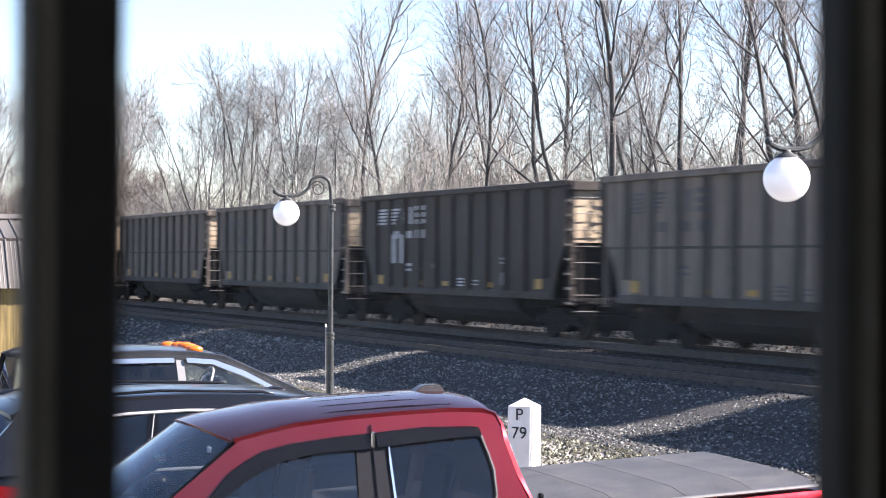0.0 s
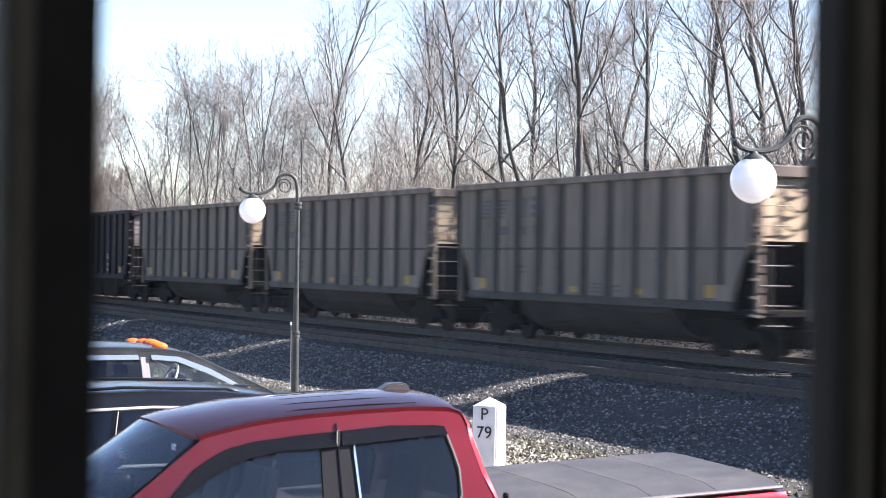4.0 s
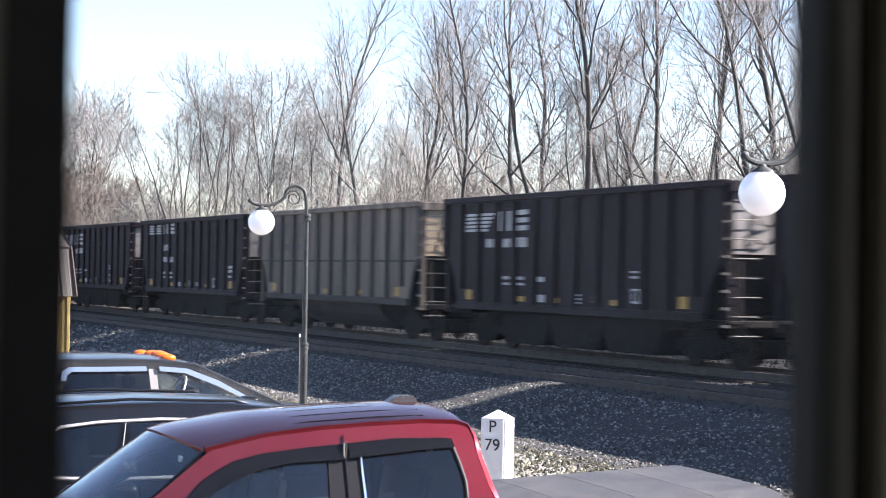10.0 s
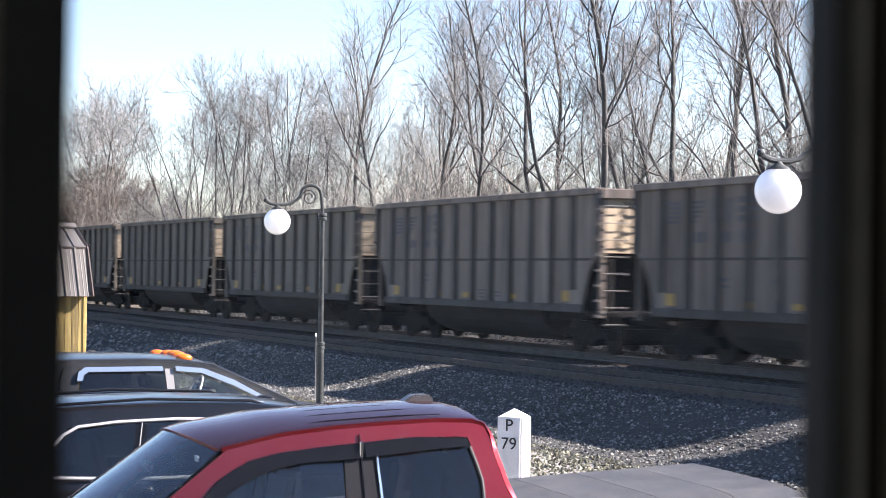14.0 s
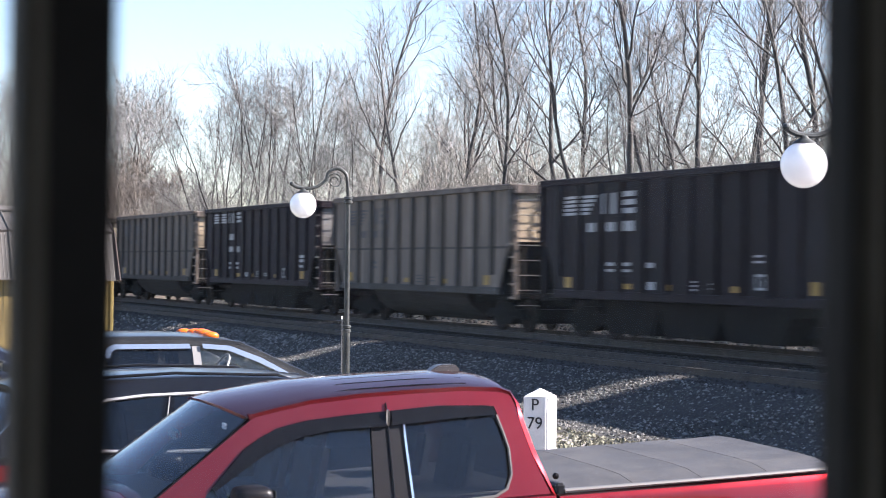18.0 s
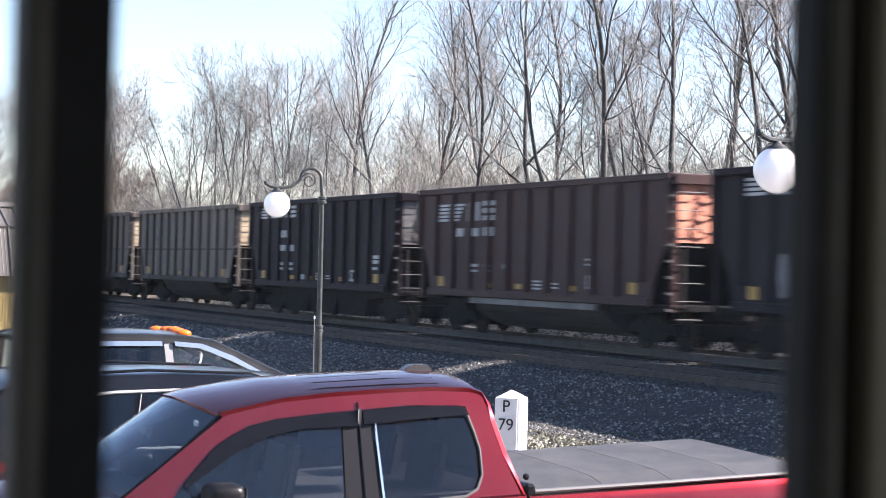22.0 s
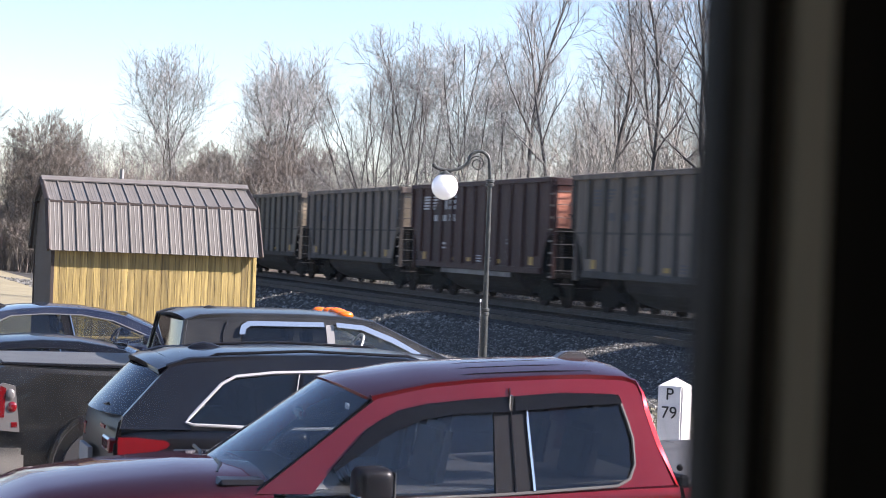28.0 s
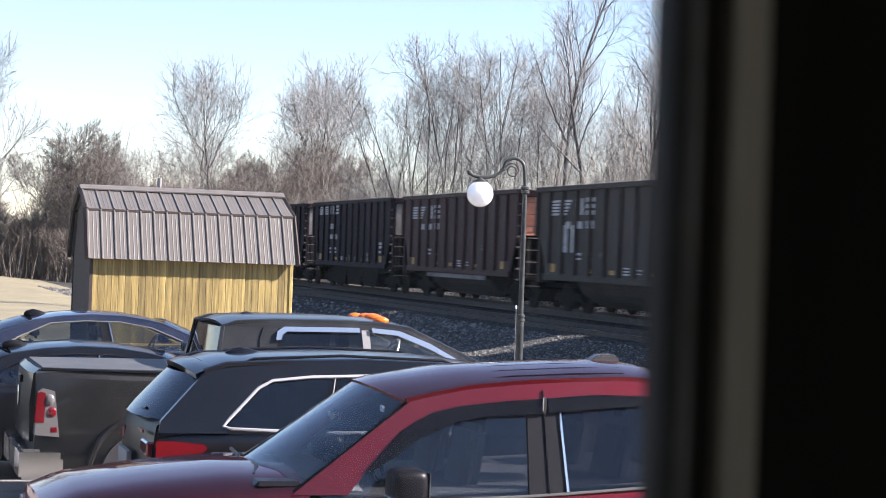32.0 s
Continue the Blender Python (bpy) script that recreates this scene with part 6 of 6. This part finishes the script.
def plant():
    r = tree_rng
    # the front row, tree by tree: bearing in degrees from the track's far end, distance off, kind, size
    front = ((19.9, 33, "wide", 0.9), (20.65, 31, "tall", 1.08), (21.45, 30.5, "tall", 0.94), (22.48, 32, "pole", 1.3), (22.87, 31, "tall", 1.0), (23.51, 33, "pole", 1.2),
             (24.10, 31, "tall", 0.94), (25.07, 33, "pole", 1.45), (25.91, 31.5, "tall", 1.0), (26.59, 34, "tall", 1.08), (27.08, 32, "pole", 1.45), (27.94, 31, "tall", 1.12),
             (28.37, 35, "pole", 1.3), (29.01, 33, "pole", 1.45), (29.82, 34, "pole", 1.2), (30.49, 31.5, "pole", 1.55), (31.41, 33, "pole", 1.45), (31.84, 32, "tall", 1.08),
             (33.39, 31.5, "tall", 0.94), (34.00, 33, "tall", 1.12), (34.69, 31, "tall", 1.0), (35.59, 32, "pole", 1.3), (36.48, 31, "tall", 0.94), (15.8, 32, "wide", 0.98),
             (16.5, 31, "wide", 1.1), (17.4, 33, "wide", 1.2), (18.6, 32, "wide", 1.05), (20.4, 35, "wide", 0.95), (15.0, 32, "wide", 0.62), (14.3, 31, "wide", 0.5),
             (13.0, 31, "round", 1.18), (12.2, 33, "round", 1.15), (11.5, 32, "wide", 0.7), (10.3, 29, "round", 1.25), (9.7, 30, "round", 0.95), (9.1, 29, "wide", 0.85), (8.3, 28, "wide", 0.6), (12.7, 30, "bushy", 1.3), (13.8, 31, "bushy", 1.2), (10.9, 31, "bushy", 1.3))
    for i, (b, y, kind, size) in enumerate(front):
        tree(kind, i, -y / math.tan(radians(b)), y, size, r.uniform(0, 360))
    for i in range(5):
        b = 20.5 + 18 * (i + r.random()) / 5
        y = r.uniform(33, 46)
        tree("pole" if i % 3 else "tall", i, -y / math.tan(radians(b)), y, r.uniform(0.9, 1.4) if i % 3 else r.uniform(0.75, 0.95), r.uniform(0, 360))
    # the wood behind, thinning out with distance
    for i in range(11):
        b = 12.5 + 26 * r.random() ** 1.6
        y = r.uniform(32, 52)
        if y / math.tan(radians(b)) > 190:
            continue
        tree(r.choice(("tall", "pole", "pole", "wide")) if b > 20.5 else "wide", i, -y / math.tan(radians(b)), y, r.uniform(0.7, 0.95) if b > 15.5 else 0.5, r.uniform(0, 360))
    # beyond the field
    for i in range(16):
        x = -r.uniform(128, 170)
        y = r.uniform(-18, 17)
        tree(r.choice(("round", "wide", "round")), i, x, y, r.uniform(0.5, 0.68), r.uniform(0, 360))
    for i in range(15):
        tree("bushy", i, -r.uniform(112, 124), -16 + 1.9 * i + r.uniform(-0.6, 0.6), r.uniform(0.55, 0.95), r.uniform(0, 360))
    tree("bushy", 1, -118, 12.6, 1.35, 40)
    tree("round", 1, -100, 4.4, 1.0, 140)


plant()


def brush(name, count, area, hi, label, seed, m=M_BRUSH):
    """A thicket of thin stems and twigs, one sheet of undergrowth."""
    r = random.Random(seed)
    L = Limbs()
    for i in range(count):
        x, y = r.uniform(*area[0]), r.uniform(*area[1])
        h = hi * r.uniform(0.35, 1.0) * (0.55 + 0.75 * max(0.0, 0.5 + noise.noise((x * 0.06, y * 0.16, seed))))
        p = Vector((x, y, ground_z(x, y)))
        d = Vector((r.gauss(0, 0.22), r.gauss(0, 0.22), 1))
        q, e = p + d * h * 0.55, p + d * h + Vector((r.gauss(0, 0.3), r.gauss(0, 0.3), 0))
        L.limb([p, q, e], 0.022 + 0.002 * h, 0.008, 3)
        for j in range(8):
            o = p.lerp(e, r.uniform(0.35, 0.95))
            g = o + Vector((r.gauss(0, 0.35), r.gauss(0, 0.35), r.uniform(0.2, 0.6))) * h * 0.35
            L.limb([o, g], 0.012, 0.006, 3)
    ob = new(name, L.mesh(name, m))
    tagged(ob, label, "undergrowth", kind="stuff")


brush("undergrowth", 4600, ((-150, -22), (28.8, 44)), 5.6, "dense grey brown bare undergrowth between the trees", 3)
brush("undergrowth", 3400, ((-80, -34), (28.8, 40)), 6.6, "tangled grey brown saplings and vines under the trees", 5)
brush("thicket", 1900, ((-178, -118), (15, 30)), 8.0, "grey brown leafless brush along the far bend of the track", 6, M_THICKET)
brush("thicket", 5200, ((-140, -116), (-22, 18)), 4.4, "dark grey brown leafless thicket at the edge of the field", 4, M_THICKET)

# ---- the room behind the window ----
# frame strips in graded tones: dark sash, mid stile, paler bead
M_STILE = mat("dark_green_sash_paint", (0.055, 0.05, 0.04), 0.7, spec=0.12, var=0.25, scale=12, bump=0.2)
M_SASH = mat("dark_sash_edge", (0.022, 0.021, 0.019), 0.7, spec=0.12, var=0.25, scale=10)
M_BEAD = mat("paler_bead", (0.14, 0.125, 0.10), 0.7, spec=0.15, var=0.25, scale=10)
M_CASING = mat("varnished_casing", (0.23, 0.195, 0.135), 0.6, spec=0.2, var=0.25, scale=4, stretch=(4, 4, 0.4))
# near-black base puts the dim room's shade into the wood colour
M_PANEL = mat("near_black_panelling", (0.012, 0.010, 0.007), 0.8, spec=0.08, var=0.3, scale=3, stretch=(4, 4, 0.4))
M_BOARDS = mat("dark_floor_boards", (0.03, 0.022, 0.016), 0.6, var=0.3, scale=3)
XW = -0.804
ZA, ZB = 1.2, 3.8


def structure(name, bm, m, label, category):
    return tagged(part(name, bm, m), label, category, kind="structure")


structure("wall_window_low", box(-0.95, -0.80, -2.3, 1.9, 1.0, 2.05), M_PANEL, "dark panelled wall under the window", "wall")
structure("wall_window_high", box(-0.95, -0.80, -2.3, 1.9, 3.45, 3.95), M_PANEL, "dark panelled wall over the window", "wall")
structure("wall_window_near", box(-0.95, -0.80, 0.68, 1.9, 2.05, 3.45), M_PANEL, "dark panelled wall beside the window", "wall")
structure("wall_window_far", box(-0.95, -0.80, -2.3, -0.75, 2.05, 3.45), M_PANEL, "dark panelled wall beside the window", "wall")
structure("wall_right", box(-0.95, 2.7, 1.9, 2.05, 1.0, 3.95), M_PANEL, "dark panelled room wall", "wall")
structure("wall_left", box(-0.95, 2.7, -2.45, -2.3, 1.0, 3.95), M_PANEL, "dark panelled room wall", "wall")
# unseen opening behind the camera, added to let skylight reach the window frame
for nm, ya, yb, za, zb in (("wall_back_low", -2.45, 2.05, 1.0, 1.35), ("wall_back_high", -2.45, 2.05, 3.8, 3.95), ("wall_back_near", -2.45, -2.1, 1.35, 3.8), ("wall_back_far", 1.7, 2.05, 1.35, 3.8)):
    structure(nm, box(2.7, 2.85, ya, yb, za, zb), M_PANEL, "dark panelled room wall round an unseen added opening", "wall")
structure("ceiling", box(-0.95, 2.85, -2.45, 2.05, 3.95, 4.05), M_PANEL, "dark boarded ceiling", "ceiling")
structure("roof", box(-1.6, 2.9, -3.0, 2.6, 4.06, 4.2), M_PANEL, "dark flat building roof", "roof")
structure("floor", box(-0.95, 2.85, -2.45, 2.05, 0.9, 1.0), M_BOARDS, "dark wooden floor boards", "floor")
# unseen outer walls and roof, sized to darken what the parked cars reflect
M_CLAP = mat("brown_clapboard", (0.10, 0.07, 0.05), 0.75, var=0.2, scale=2)
structure("unseen_wall_south", box(-0.97, -0.82, -16.0, -2.46, -0.2, 5.2), M_CLAP, "unseen brown clapboard outer wall, added to close the place", "wall")
structure("unseen_gable", box(-0.97, -0.955, -2.46, 2.07, 4.21, 5.2), M_CLAP, "unseen brown clapboard wall added over the room", "wall")
structure("unseen_wall_north", box(-0.97, -0.82, 2.08, 13.0, -0.2, 5.2), M_CLAP, "unseen brown clapboard outer wall, added to close the place", "wall")
structure("depot_roof", prism([(-1.8, 5.0), (-1.8, 5.12), (1.0, 7.3), (3.2, 5.21), (-0.9, 5.21)], "y", -16.6, 13.6), M_CLAP, "unseen brown pitched roof with eaves, added to darken car reflections", "roof")
structure("unseen_wall_east", box(2.7, 2.85, -16.0, -2.46, -0.2, 5.2), M_CLAP, "unseen brown clapboard outer wall, added to close the place", "wall")
structure("foundation", box(-0.97, 2.87, -2.47, 2.07, -0.2, 0.9), M_BALLAST, "rough building foundation", "foundation")

win = thing("window_1", pose(XW, 0.17, 2.05), "dark painted wooden window with a centre mullion", "window", kind="structure")
H = 1.40


def strip(name, y0, y1, x0, x1, m, label=""):
    o = part(name, box(x0, x1, y0 - 0.17, y1 - 0.17, 0.0, H, 0.0015), m, win, label)
    return o


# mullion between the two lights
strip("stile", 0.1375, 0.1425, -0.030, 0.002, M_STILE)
strip("parting_bead", 0.1427, 0.1477, -0.026, 0.006, M_BEAD, "paler bead")
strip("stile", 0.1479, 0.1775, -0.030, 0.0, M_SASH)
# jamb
strip("stile", 0.5363, 0.5393, -0.026, 0.0, M_SASH, "dark sash edge")
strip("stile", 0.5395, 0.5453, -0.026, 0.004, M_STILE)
strip("parting_bead", 0.5455, 0.5483, -0.02, 0.010, M_BEAD, "paler bead")
# dark strip laid in for the shaded gap between bead and casing
strip("dark_gap", 0.5485, 0.5628, -0.02, 0.006, M_PANEL)
strip("casing", 0.5630, 0.5823, -0.02, 0.018, M_CASING, "brown varnished casing")
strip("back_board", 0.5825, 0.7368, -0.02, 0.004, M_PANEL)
# far side of the wider light
strip("casing", -0.80, -0.70, -0.03, 0.02, M_CASING)
for z0, z1, nm in ((-0.06, 0.0, "window_sill"), (H, H + 0.06, "head")):
    part(nm, box(-0.05, 0.05, -0.97, 0.53, z0, z1, 0.004), M_CASING, win)

# old panes with a thin film of dust and smears
M_PANE = bpy.data.materials.new("dusty_window_glass")
M_PANE.use_nodes = True
_nt = M_PANE.node_tree
_nt.nodes.remove(_nt.nodes["Principled BSDF"])
_clear, _dust, _mix = _nt.nodes.new("ShaderNodeBsdfTransparent"), _nt.nodes.new("ShaderNodeBsdfTranslucent"), _nt.nodes.new("ShaderNodeMixShader")
_tc, _smear, _amount = _nt.nodes.new("ShaderNodeTexCoord"), _nt.nodes.new("ShaderNodeTexNoise"), _nt.nodes.new("ShaderNodeMapRange")
_dust.inputs[0].default_value = (0.75, 0.74, 0.72, 1)
_smear.inputs["Scale"].default_value, _smear.inputs["Detail"].default_value = 14.0, 4.0
_amount.inputs[1].default_value, _amount.inputs[2].default_value = 0.35, 0.75
_amount.inputs[3].default_value, _amount.inputs[4].default_value = 0.021, 0.039
_nt.links.new(_tc.outputs["Object"], _smear.inputs[0])
_nt.links.new(_smear.outputs[0], _amount.inputs[0])
_nt.links.new(_amount.outputs[0], _mix.inputs[0])
_nt.links.new(_clear.outputs[0], _mix.inputs[1])
_nt.links.new(_dust.outputs[0], _mix.inputs[2])
_nt.links.new(_mix.outputs[0], _nt.nodes["Material Output"].inputs[0])
for y0, y1 in ((0.178, 0.5358), (-0.70, 0.137)):
    bm = bmesh.new()
    bm.faces.new([bm.verts.new((-0.018, y - 0.17, z)) for y, z in ((y0, 0.0), (y1, 0.0), (y1, H), (y0, H))])
    pane = part("pane", bm, M_PANE, win, "dusty glass pane")
    pane.visible_shadow = False


def motions():
    for k, c in cars:
        x0 = GAP0 + PITCH * k + PITCH / 2
        walk(c, [(t, pose(x0 - SPEED * t, TRAIN_Y, RAIL_Z)) for t in (0.0, 16.0, 32.0)])


motions()
